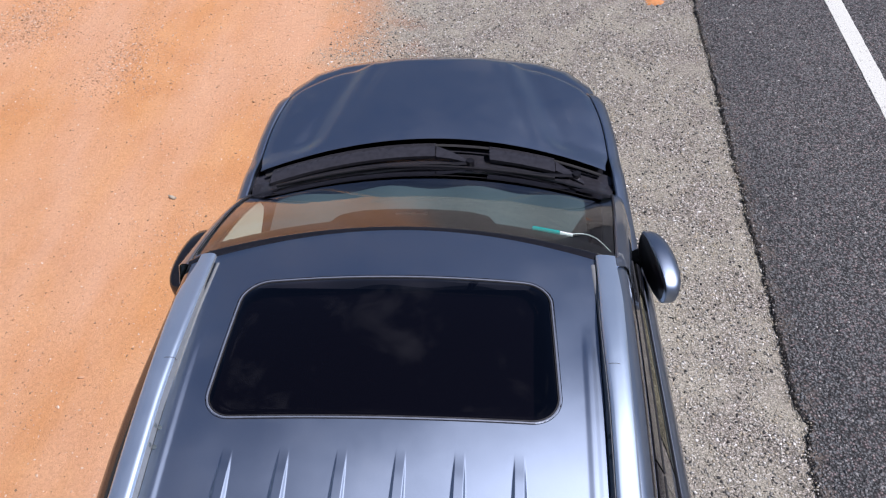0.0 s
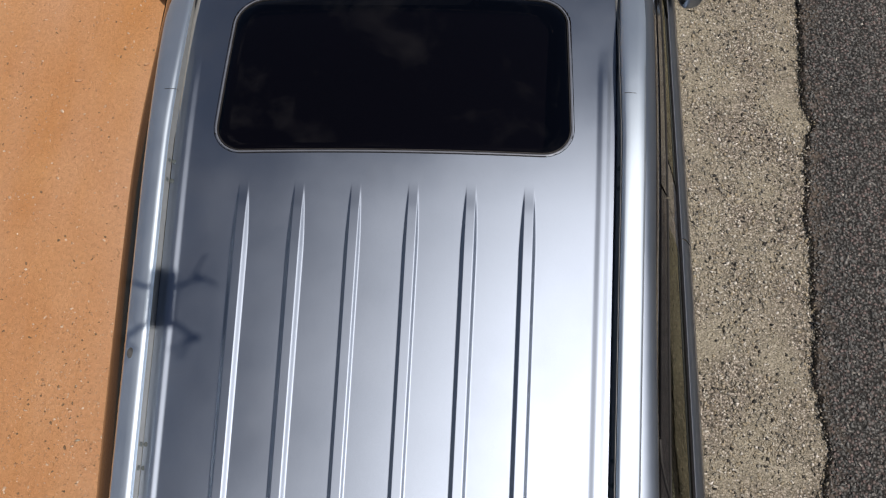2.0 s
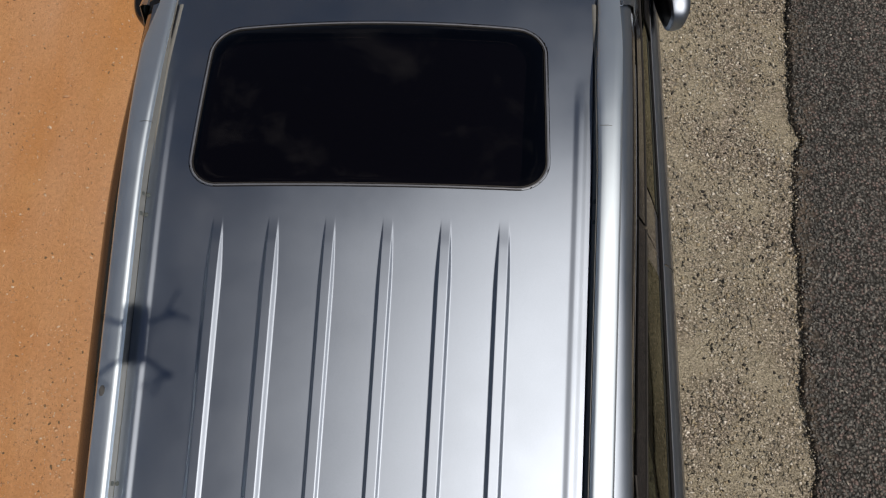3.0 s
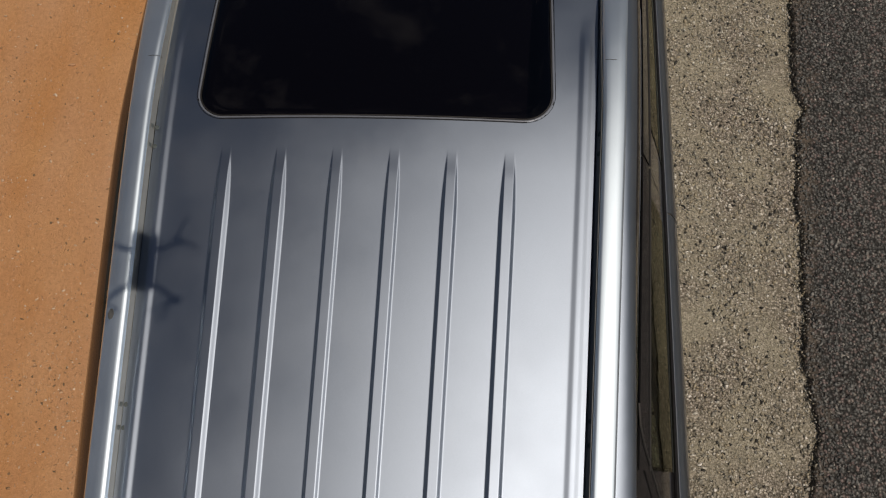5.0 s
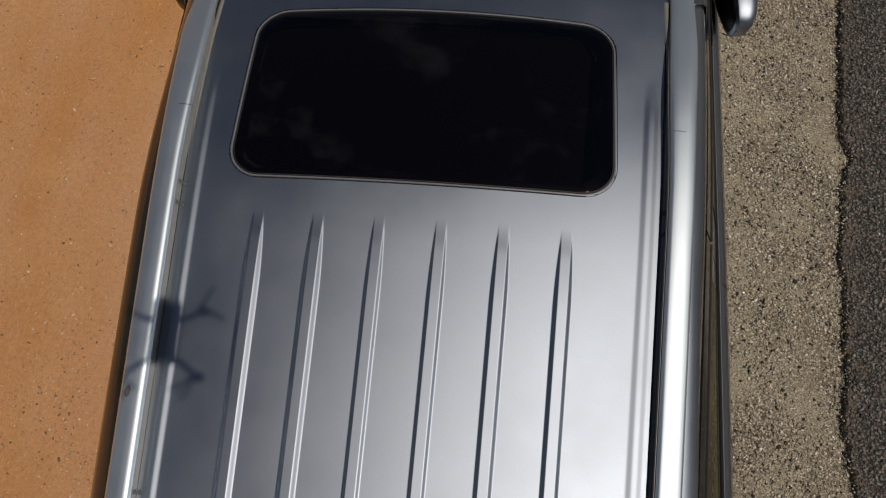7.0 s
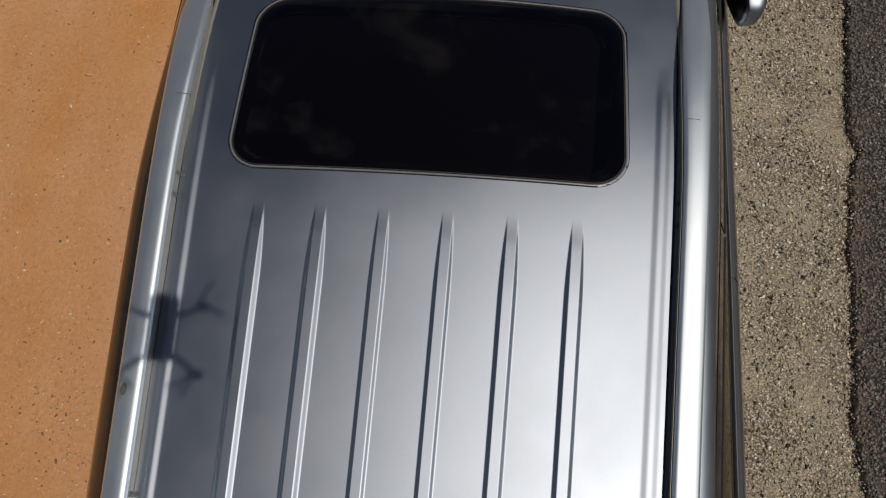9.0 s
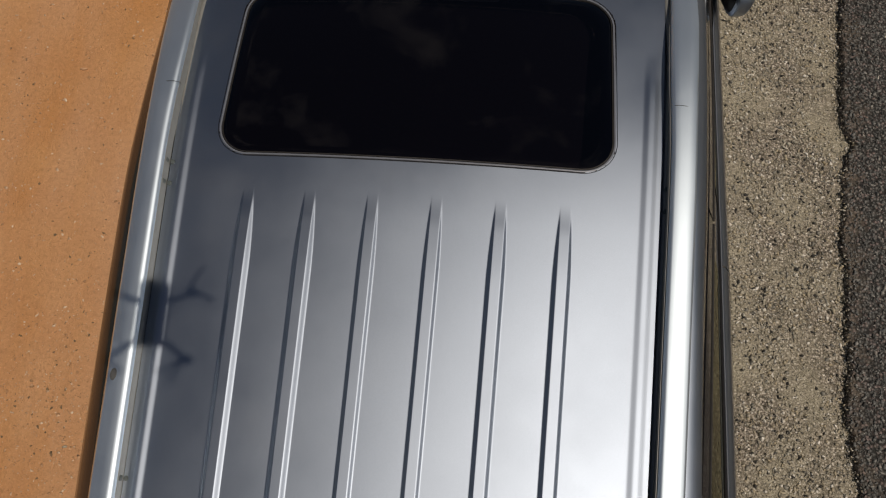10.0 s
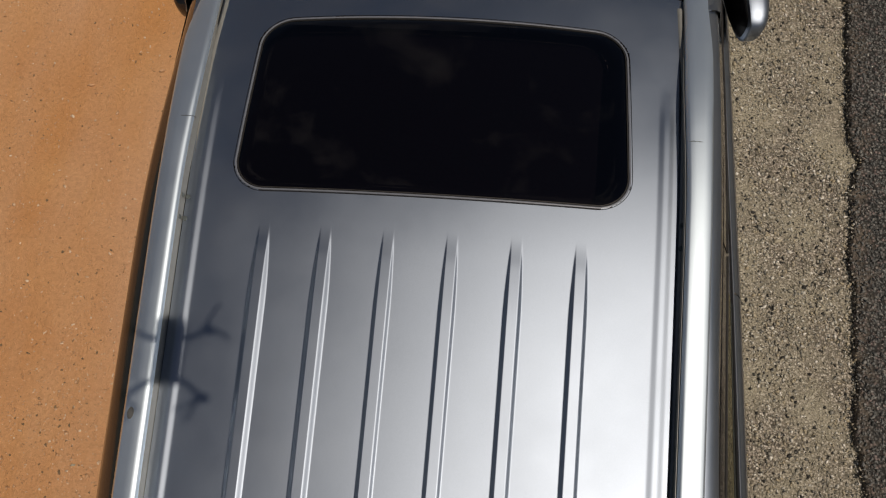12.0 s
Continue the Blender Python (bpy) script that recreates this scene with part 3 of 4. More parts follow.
screen = part("windscreen", screen_sheet(-1, 1, 0, 1, 0), SCREEN_GLASS, suv, "curved greenish windscreen glass")
screen.visible_shadow = False
part("frit_band", screen_sheet(-1, 1, 0.885, 1.0, -0.005, 40, 4), BLACK, screen)
part("frit_band", screen_sheet(-1, 1, 0.0, 0.02, -0.005, 40, 3), BLACK, screen)
part("frit_band", screen_sheet(-1, -0.905, 0.05, 0.885, -0.005, 3, 24), BLACK, screen)
part("frit_band", screen_sheet(0.945, 1, 0.05, 0.885, -0.005, 3, 24), BLACK, screen)
rows = []
for j in range(9):
    v = 0.800 + 0.090 * j / 8
    w = 0.36 + 0.05 * (j / 8) - 0.10 * max(0, 1 - j / 3) ** 2
    rows.append([screen_point(-w + 0.03 + 2 * w * i / 30, v, -0.006) for i in range(31)])
part("sensor_frit", sheet(rows), BLACK, screen)
part("sensor_window", screen_sheet(-0.06, 0.10, 0.840, 0.858, -0.0045, 8, 2), COWL, screen)
part("top_molding", bar([screen_point(-1 + 0.05 * k, 1.0, 0.002) for k in range(41)], 0.034, 0.012, sides=10), GLOSSBLACK, screen)

for s in (-1, 1):
    # the pillar beside the windscreen, with its black molding
    rows = []
    for k in range(21):
        v = k / 20
        ix, iy, iz = screen_point(s, v)
        ox = 0.905 + (0.722 - 0.905) * v - (0.022 if s < 0 else -0.006) * 4 * v * (1 - v)
        oy, oz = 1.50 + (0.60 - 1.50) * v, 1.035 + (side_profile(0.6)[-2][1] - 1.035) * v + 0.02 * 4 * v * (1 - v)
        mx, my, mz = (ix + s * ox) / 2, (iy + oy) / 2, (iz + oz) / 2
        rows.append([(ix, iy, iz + 0.004), (ix + s * 0.008, iy - 0.002, iz + 0.012), (ix + (mx - ix) * 0.5 + s * 0.012, (iy + my) / 2, (iz + mz) / 2 + 0.022), (mx + s * 0.014, my, mz + 0.022), (s * ox, oy - 0.01, oz), (s * (ox + 0.004), oy - 0.02, oz - 0.02)])
    part("windscreen_pillar", thick(sheet(rows), 0.002), PAINT, suv)
    part("pillar_molding", bar([(p[0] + s * 0.003, p[1], p[2] + 0.003) for p in (screen_point(s, k / 20) for k in range(20))], 0.005, 0.008, sides=6), RUBBER, suv)
# cream lining inside the pillar
rows = []
for k in range(13):
    v = 0.13 + 0.74 * k / 12
    round_off = 0.03 * max(0, (k - 10) / 2) ** 2
    a, b = screen_point(-0.95 + round_off, v, -0.018), screen_point(-(0.885 - 0.17 * (v - 0.26) / 0.68), v, -0.060)
    rows.append([a, ((a[0] + b[0]) / 2, (a[1] + b[1]) / 2, (a[2] + b[2]) / 2 + 0.012), b])
part("pillar_lining", thick(sheet(rows), 0.004), CREAM, suv, "cream pillar lining behind the windscreen")
p = screen_point(-0.84, 0.84, -0.03)
part("lining_label", box(p[0] - 0.03, p[0] + 0.03, p[1] - 0.006, p[1] + 0.006, p[2], p[2] + 0.004, 0.001), BLACK, suv)

# cowl panel below the windscreen
def hood_rear(x):
    return 1.962 - 0.200 * (x / 0.835) ** 2


rows = []
for j in range(7):
    v = j / 6
    row = []
    for i in range(49):
        u = -1 + i / 24
        a, bx = screen_point(u, 0.02, -0.004), 0.90 * u
        by, bz = hood_rear(bx) + 0.03, 0.99
        dip = -0.020 * math.sin(math.pi * v) + (0.006 if j in (2, 3) else 0)
        row.append((a[0] + (bx - a[0]) * v, a[1] + (by - a[1]) * v, a[2] + (bz - a[2]) * v + dip))
    rows.append(row)
cowl = part("cowl_panel", thick(sheet(rows), 0.003), COWL, suv, "black plastic cowl panel")
for x0, x1 in ((-0.78, 0.015), (0.285, 0.60)):
    def vent_at(i, j):
        x = x0 + (x1 - x0) * i / 16
        return (x, hood_rear(x) - 0.008 - 0.098 * j / 3, 1.054 - 0.022 * (x / 0.8) ** 2 + 0.006 * math.sin(math.pi * j / 3))
    part("cowl_vent", thick(sheet([[vent_at(i, j) for i in range(17)] for j in range(4)]), 0.02), COWL, cowl, "faded grey vent cover")
for x0, z0, size in ((0.02, 1.055, 1.0), (0.605, 1.040, 0.85)):
    # the slanted end of a vent cover
    top = hood_rear(x0 if x0 > 0.1 else 0)
    drop = hood_rear(x0) - hood_rear(x0 + 0.15)
    edges = [[(x0 + fx * size, top - fy * size - drop * fx / 0.15 * (x0 > 0.1), z0 - fz) for fx, fy, fz in row] for row in (((0, 0.03, 0), (0.08, 0.07, 0.005), (0.15, 0.12, 0.010)), ((0, 0.105, 0.005), (0.08, 0.115, 0.010), (0.15, 0.135, 0.015)))]
    part("cowl_wedge", thick(sheet(edges), 0.015), COWL, cowl)
part("cowl_seal", bar([(0.82 * (-1 + k / 15), hood_rear(0.82 * (-1 + k / 15)) - 0.012, 1.045 - 0.03 * (-1 + k / 15) ** 2) for k in range(31)], 0.016, 0.012, sides=6), RUBBER, suv)


# wipers
def wiper(name, pivot, blade0, blade1):
    w = new(name)
    w.parent = suv
    tagged(w, "black windscreen wiper at rest")
    part("hub", disc(*pivot, 0.022, 0.022, 0.035, 16), BLACK, w)
    mid = [(a + b) / 2 for a, b in zip(blade0, blade1)]
    part("arm", bar([pivot, [pivot[0] + (mid[0] - pivot[0]) * 0.35, pivot[1] + (mid[1] - pivot[1]) * 0.35, pivot[2] + 0.022], [mid[0], mid[1], mid[2] + 0.014]], 0.022, 0.012, taper=0.6), BLACK, w)
    n = 12
    def at(k, up):
        f = k / n
        return (blade0[0] + (blade1[0] - blade0[0]) * f, blade0[1] + (blade1[1] - blade0[1]) * f + 0.03 * math.sin(math.pi * f), blade0[2] + (blade1[2] - blade0[2]) * f + up + 0.008 * math.sin(math.pi * f))
    part("blade", bar([at(k, 0.012) for k in range(n + 1)], 0.014, 0.012), BLACK, w)
    part("rubber", bar([at(k, 0.003) for k in range(n + 1)], 0.005, 0.012), RUBBER, w)


q0, q1 = screen_point(-0.86, 0.045, 0.006), screen_point(0.12, 0.02, 0.006)
wiper("wiper", (0.19, 1.815, 1.045), q0, q1)
q0, q1 = screen_point(-0.38, 0.035, 0.006), screen_point(0.70, 0.045, 0.006)
wiper("wiper", (0.70, 1.735, 1.03), q0, q1)


# the outline of the body in plan
OUTLINE = [(0.925, REAR + 0.10), (0.938, -1.2), (0.948, 0.0), (0.951, 1.2), (0.950, 1.75), (0.948, 2.1), (0.938, 2.32), (0.915, 2.49), (0.875, 2.63), (0.755, 2.79), (0.59, 2.88), (0.286, 2.945), (0.0, 2.965)]


def outline_at(y):
    for (ax, ay), (bx, by) in zip(OUTLINE, OUTLINE[1:]):
        if y <= by:
            return ax + (bx - ax) * (y - ay) / (by - ay) if y > ay else ax
    return 0.0


# hood
def hood_half(y):
    return 0.868 - 0.05 * max(0, (y - 2.05) / 0.43) ** 2


def hood_front(x):
    return 2.825 - 0.31 * (abs(x) / 0.82) ** 3


def hood_height(x, y):
    z = 1.062 - 0.055 * ((y - 1.75) / 1.05) ** 2 - 0.035 * (x / 0.8) ** 2
    q = abs(x) + 0.21 * (y - 1.95)
    fade = smoothstep(0.0, 0.16, y - hood_rear(x))
    z += 0.020 * (1 - smoothstep(0.53, 0.64, q) * fade)
    z -= fade * 0.008 * math.exp(-((q - 0.66) / 0.05) ** 2) + fade * 0.004 * math.exp(-((q - 0.50) / 0.03) ** 2)
    d = hood_front(x) - y
    if d < 0.10:
        z -= 0.05 * ((0.10 - d) / 0.10) ** 2
    e = hood_half(y) - abs(x)
    if e < 0.05:
        z -= 0.012 * ((0.05 - e) / 0.05) ** 2
    return z


def hood():
    rows = []
    for j in range(41):
        v = j / 40
        row = []
        for i in range(65):
            u = -1 + i / 32
            xr, xf = 0.840 * u, 0.815 * u
            y = hood_rear(xr) + (hood_front(xf) - hood_rear(xr)) * v
            side = (hood_half(y) - (0.840 + (0.815 - 0.840) * v)) * smoothstep(0, 0.2, v)
            x = xr + (xf - xr) * v + (side * u * abs(u) ** 3 if v < 0.95 else side * u * abs(u) ** 3 * (1 - v) / 0.05)
            row.append((x, y, hood_height(x, y)))
        rows.append(row)
    return thick(sheet(rows), 0.0015)


part("bonnet", hood(), PAINT, suv, "dark grey-blue metallic bonnet with a raised middle")

# body sides, fenders and bumpers follow one outline in plan
AXLES = (1.97, -0.82)


def arch(y):
    best = 0.0
    for a in AXLES:
        if abs(y - a) < 0.47:
            best = max(best, 0.39 + math.sqrt(0.47 ** 2 - (y - a) ** 2))
    return best


def door_profile(y):
    """Offsets from the body's outline and heights, from the belt down; the belt falls towards the bonnet."""
    b = smoothstep(1.15, 0.85, y)
    top = [(0.060 + 0.028 * b, 1.118 + 0.085 * b), (0.054 + 0.027 * b, 1.122 + 0.085 * b), (0.040 + 0.023 * b, 1.118 + 0.073 * b), (0.026 + 0.015 * b, 1.105 + 0.047 * b), (0.014 + 0.008 * b, 1.085 + 0.022 * b)]
    return top + [(0.006, 1.045), (0.001, 0.98), (0.0, 0.90), (0.004, 0.75), (0.0, 0.62), (0.012, 0.52), (0.05, 0.44)]


def side_panel(s, y0, y1, profile, n=24):
    rows = []
    for k in range(n + 1):
        y = y0 + (y1 - y0) * k / n
        w, a = outline_at(y), arch(y)
        if callable(profile):
            pts = profile(y)
        else:
            pts = profile
        rows.append([(s * (w - d), y, max(z, a if z < 0.9 else 0)) for d, z in pts])
    return thick(sheet(rows), 0.002)


def fender_profile(y):
    d = outline_at(y) - hood_half(y) - 0.006
    z = hood_height(hood_half(max(y, 1.75)), max(y, 1.75)) + 0.002
    return [(d, z - 0.03), (d, z - 0.002), (d - 0.006, z + 0.003), (d * 0.55, z - 0.006), (d * 0.22, z - 0.028), (0.004, z - 0.075), (0.0, 0.86), (0.004, 0.75), (0.0, 0.62), (0.012, 0.52), (0.05, 0.44)]


def flank(y, v, out=0.0):
    """Half width of the cabin's side at v, from the belt (0) to the door frame's top (1)."""
    top = 0.672 * (1 + 0.085 * min(y, 0.6)) + 0.011
    return 0.886 + (top - 0.886) * v + 0.012 * 4 * v * (1 - v) + out


def side_x(s, y, v, out=0.0):
    return s * flank(y, v, out)


def flank_z(y, v):
    return 1.125 + (roof_line(min(y, 0.6)) - 0.125 - 1.125) * v


def pane(s, y0, y1, lean0, lean1):
    """A side window: a pane between belt and roof, with slanted ends and rounded lower corners."""
    rows = []
    for j in range(11):
        v = j / 10
        a, b = y0 + lean0 * v, y1 + lean1 * v
        cut = 0.04 * max(0, 1 - 6 * v) ** 2
        a, b = a + cut, b - cut
        ys_p = [a + (b - a) * i / 10 for i in range(11)]
        rows.append([(side_x(s, y, v), y, flank_z(y, v)) for y in ys_p])
    return sheet(rows)


def frame_bars(door, s, y0, y1, lean0, lean1):
    """Frame round a side window."""
    def at(y, v, out=0.0):
        return (side_x(s, y, v, out), y, flank_z(y, v))
    part("frame_top", thick(sheet([[at(y0 + lean0 * v + (y1 + lean1 * v - y0 - lean0 * v) * k / 12, v, 0.004 if s > 0 else -0.008) for k in range(13)] for v in (0.80, 0.84, 0.88, 0.91, 0.94)]), 0.006), GLOSSBLACK, door, "black window frame")
    part("window_seal", bar([at(y0 + lean0 * 0.79 + (y1 + lean1 * 0.79 - y0 - lean0 * 0.79) * k / 12, 0.79, 0.003) for k in range(13)], 0.008, 0.010), RUBBER, door)


for s in (-1, 1):
    part("front_fender", side_panel(s, 1.165, 2.52, fender_profile, 40), PAINT, suv)
    for nm, y0, y1, g0, g1, l0, l1 in (("front_door", -0.018, 1.155, 0.120, 1.10, 0.0, -0.42), ("rear_door", -0.955, -0.024, -0.81, -0.092, 0.0, 0.0)):
        d = part(nm, side_panel(s, y0, y1, door_profile), PAINT, suv)
        g = part("door_window", pane(s, g0, g1, l0, l1), SIDE_GLASS, d, "tinted side window")
        g.visible_shadow = False
        frame_bars(d, s, -0.016 if y1 > 1 else g0, g1 if y1 > 1 else -0.026, l0, l1)
        e0, e1 = (y0 - 0.005, y1 + 0.005)
        def belt(y, inset, lift):
            d, z = door_profile(y)[1]
            return (s * (outline_at(y) - d - inset), y, z + lift)
        ys_b = [e0 + (e1 - e0) * k / 16 for k in range(17)]
        part("belt_strip", bar([belt(y, 0.008, 0.002) for y in ys_b], 0.014, 0.014), BLACK, d, "black rubber belt strip")
        part("belt_molding", bar([belt(y, -0.001, 0.003) for y in ys_b], 0.0035, 0.004), TRIM, d, "thin bright belt molding")
    # the post between the doors, and the curved gap behind the rear door
    for ya, yb in ((-0.105, -0.0235), (-0.0185, 0.135)):
        part("door_post", sheet([[(side_x(s, y, v, -0.002), y, flank_z(y, v)) for y in (ya, (ya + yb) / 2, yb)] for v in (k / 8 for k in range(9))]), GLOSSBLACK, suv)
    part("post_backing", sheet([[(side_x(s, y, v, -0.02), y, flank_z(y, v)) for y in (-0.09, 0.09)] for v in (k / 8 for k in range(9))]), BLACK, suv)
    part("door_gap", bar([(side_x(s, y, v, 0.005), y, flank_z(y, v)) for y, v in ((-0.66, 0.965), (-0.71, 0.94), (-0.755, 0.88), (-0.80, 0.79), (-0.85, 0.69), (-0.91, 0.56), (-0.95, 0.40), (-0.965, 0.2))], 0.006, 0.006, sides=6), RUBBER, suv)
    part("rear_quarter", side_panel(s, REAR + 0.02, -0.965, door_profile), PAINT, suv)
    g = part("quarter_window", pane(s, -1.72, -0.91, 0.10, 0.0), SIDE_GLASS, suv)
    for ya, yb, mat in ((REAR + 0.02, -1.68, PAINT), (-0.93, -0.80, GLOSSBLACK)):
        part("rear_pillar", sheet([[(side_x(s, y, v, -0.006), y, flank_z(y, v)) for y in (ya, (ya + yb) / 2, yb)] for v in (k / 8 for k in range(9))]), mat, suv)


def belt_round(profile, sign):
    """A bumper that follows the outline round the car's end."""
    pts = []
    if sign > 0:
        half = [(x, y) for x, y in OUTLINE if y >= 2.3]
        half = [(outline_at(2.525), 2.525)] + [p for p in half if p[1] > 2.53]
    else:
        half = [(0.90, REAR + 0.02), (0.88, REAR - 0.03), (0.7, REAR - 0.06), (0.0, REAR - 0.08)]
    pts = [(x, y) for x, y in half] + [(-x, y) for x, y in reversed(half[:-1])]
    rows = []
    for i, (x, y) in enumerate(pts):
        rows.append([(x * (1 - d * 0.7), y - sign * d * 1.0, z) for d, z in profile])
    return thick(sheet(rows), 0.003)


part("front_bumper", belt_round([(0.155, 0.93), (0.150, 0.952), (0.09, 0.950), (0.035, 0.930), (0.010, 0.89), (0.0, 0.83), (0.0, 0.66), (0.01, 0.52), (0.06, 0.40)], 1), PAINT, suv, "painted front bumper and nose")
part("rear_bumper", belt_round([(0.05, 0.75), (0.0, 0.72), (0.0, 0.55), (0.05, 0.42)], -1), PAINT, suv)
part("tailgate", thick(sheet([[(x * w, y, z) for x in (-1, -0.6, 0, 0.6, 1)] for w, y, z in ((0.86, REAR - 0.03, 0.72), (0.89, REAR - 0.02, 0.95), (0.83, REAR, 1.12))]), 0.01), PAINT, suv)
g = part("rear_window", sheet([[(x * w, y, z) for x in (-1, -0.6, 0, 0.6, 1)] for w, y, z in ((0.83, REAR, 1.12), (0.74, REAR + 0.02, 1.45), (0.64, REAR + 0.03, 1.74))]), SIDE_GLASS, suv)
part("underbody", box(-0.72, 0.72, REAR + 0.1, 2.6, 0.36, 0.44, 0.02), BLACK, suv)
part("engine_bay", box(-0.70, 0.70, 1.80, 2.62, 0.50, 0.92, 0.03), BLACK, suv)
for s in (-1, 1):
    part("inner_fender", box(min(s * 0.74, s * 0.925), max(s * 0.74, s * 0.925), 1.20, 2.45, 0.88, 0.945, 0.02), BLACK, suv)
part("bay_cover", box(-0.82, 0.82, 1.78, 2.42, 0.90, 0.955, 0.02), BLACK, suv)
part("scuttle", box(-0.87, 0.87, 1.50, 1.96, 0.72, 0.955, 0.02), BLACK, suv)


# wheels
def wheel(x, y):
    w = new("wheel")
    w.parent = suv
    s = 1 if x > 0 else -1
    def lathe(profile, n=48):
        return sheet([[(x + s * px, y + r * math.cos(a), 0.39 + r * math.sin(a)) for px, r in profile] for a in (2 * math.pi * k / n for k in range(n + 1))])
    part("tyre", lathe([(-0.12, 0.24), (-0.125, 0.34), (-0.10, 0.383), (0.0, 0.39), (0.10, 0.383), (0.125, 0.34), (0.12, 0.24)]), TYRE, w)
    part("rim", lathe([(0.12, 0.24), (0.09, 0.225), (0.05, 0.12), (0.09, 0.06), (0.09, 0.0)]), ALLOY, w)


for x in (-0.775, 0.775):
    for y in AXLES:
        wheel(x, y)


# door mirrors, folded in
def mirror(s):
    m = new("door_mirror")
    m.parent = suv
    tagged(m, "folded door mirror with a painted shell")
    cx, cy, cz = (0.915 if s > 0 else -0.884), 0.985, 1.235

    def rings(outer, inner, long, tall, n=18):
        rows = []
        for k in range(n + 1):
            a = math.pi * k / n
            f, rr = -math.cos(a), max(0.02, math.sin(a) ** 0.6)
            ring = []
            for q in range(20):
                b = 2 * math.pi * q / 20
                ox, oz = (math.copysign(abs(w) ** 0.62, w) for w in (math.cos(b), math.sin(b)))
                ring.append((cx + s * ((outer if ox > 0 else inner) * ox * rr - 0.020 * f), cy + long * f, cz + tall * 0.9 * oz * rr - 0.012 * f))
            rows.append(ring)
        return sheet(rows, closed=True)
    part("mirror_shell", rings(0.078, 0.016, 0.166, 0.095) if s > 0 else rings(0.070, 0.004, 0.152, 0.080), PAINT, m)
    # For s < 0 black covers the painted shell, its shade put into the colour.
    part("mirror_housing", rings(0.002 if s > 0 else 0.066, 0.026, 0.156 if s > 0 else 0.166, 0.086 if s > 0 else 0.096), BLACK if s > 0 else GLOSSBLACK, m, "black mirror back, on one mirror also the shell's painted shade")
    part("sail_plate", thick(sheet([[(side_x(s, y, v, 0.006), y, flank_z(y, v)) for y in (0.80 - 0.10 * v, 0.92 - 0.16 * v, 1.06 - 0.36 * v)] for v in (0.10, 0.25, 0.40, 0.55)]), 0.004), BLACK, m, "black corner plate behind the mirror")
    part("mirror_foot", bar([(s * 0.862, 1.085, 1.135), (s * 0.885, 1.10, 1.15), (s * 0.915, 1.09, 1.185)], 0.10, 0.05), BLACK, m, "black mirror foot")


mirror(-1)
mirror(1)

# inside the cabin
part("dashboard", thick(sheet([[(0.72 * (-1 + i / 12), y - 0.10 * (-1 + i / 12) ** 2, z + 0.015 * math.sin(i * 0.9)) for i in range(25)] for y, z in ((1.66, 1.03), (1.50, 1.02), (1.32, 1.02), (1.20, 1.00), (1.13, 0.93), (1.12, 0.75))]), 0.02), DASH, suv, "dark grey dashboard")
part("cabin_floor", box(-0.78, 0.78, REAR + 0.15, 1.6, 0.46, 0.52, 0.01), DASH, suv)
part("headlining", sheet([[(x * spread(y), y, roof_line(y) - 0.075) for x in (-0.56, -0.3, 0, 0.3, 0.56)] for y in (REAR + 0.1, -1.2, -0.6, -0.06)]), CREAM, suv)
for x in (-0.38, 0.38):
    st = new("front_seat")
    st.parent = suv
    part("cushion", box(x - 0.25, x + 0.25, 0.20, 0.72, 0.60, 0.80, 0.06), SEAT, st)
    part("backrest", box(x - 0.24, x + 0.24, 0.02, 0.20, 0.75, 1.32, 0.06), SEAT, st)
    part("headrest", box(x - 0.13, x + 0.13, 0.02, 0.13, 1.36, 1.54, 0.04), SEAT, st)
part("steering_wheel", bar([(0.38 + 0.19 * math.cos(a), 0.98 + 0.07 * math.sin(a), 1.0 + 0.17 * math.sin(a)) for a in (2 * math.pi * k / 24 for k in range(25))], 0.03, 0.03), BLACK, suv)
mp = screen_point(0.03, 0.80, -0.09)
rv = part("rear_view_mirror", box(mp[0] - 0.125, mp[0] + 0.125, mp[1] - 0.02, mp[1] + 0.015, mp[2] - 0.035, mp[2] + 0.035, 0.014), BLACK, suv)
part("mirror_stem", bar([mp, screen_point(0.03, 0.86, -0.01)], 0.03, 0.03), BLACK, rv)
tp = screen_point(0.615, 0.872, -0.004)
tq = screen_point(0.745, 0.866, -0.004)
tag = part("toll_tag", bar([tp, ((tp[0] + tq[0]) / 2, (tp[1] + tq[1]) / 2, (tp[2] + tq[2]) / 2), tq], 0.016, 0.010), TEAL, suv, "teal plastic tag stuck inside the windscreen")
part("tag_end", bar([tq, screen_point(0.805, 0.862, -0.004)], 0.012, 0.010), WHITE, tag)
part("tag_cable", bar([screen_point(0.775 + 0.205 * k / 10, 0.872 - 0.055 * math.sin(math.pi * k / 10) + 0.012 * k / 10, -0.004) for k in range(11)], 0.0038, 0.0038, sides=6), WHITE, tag)

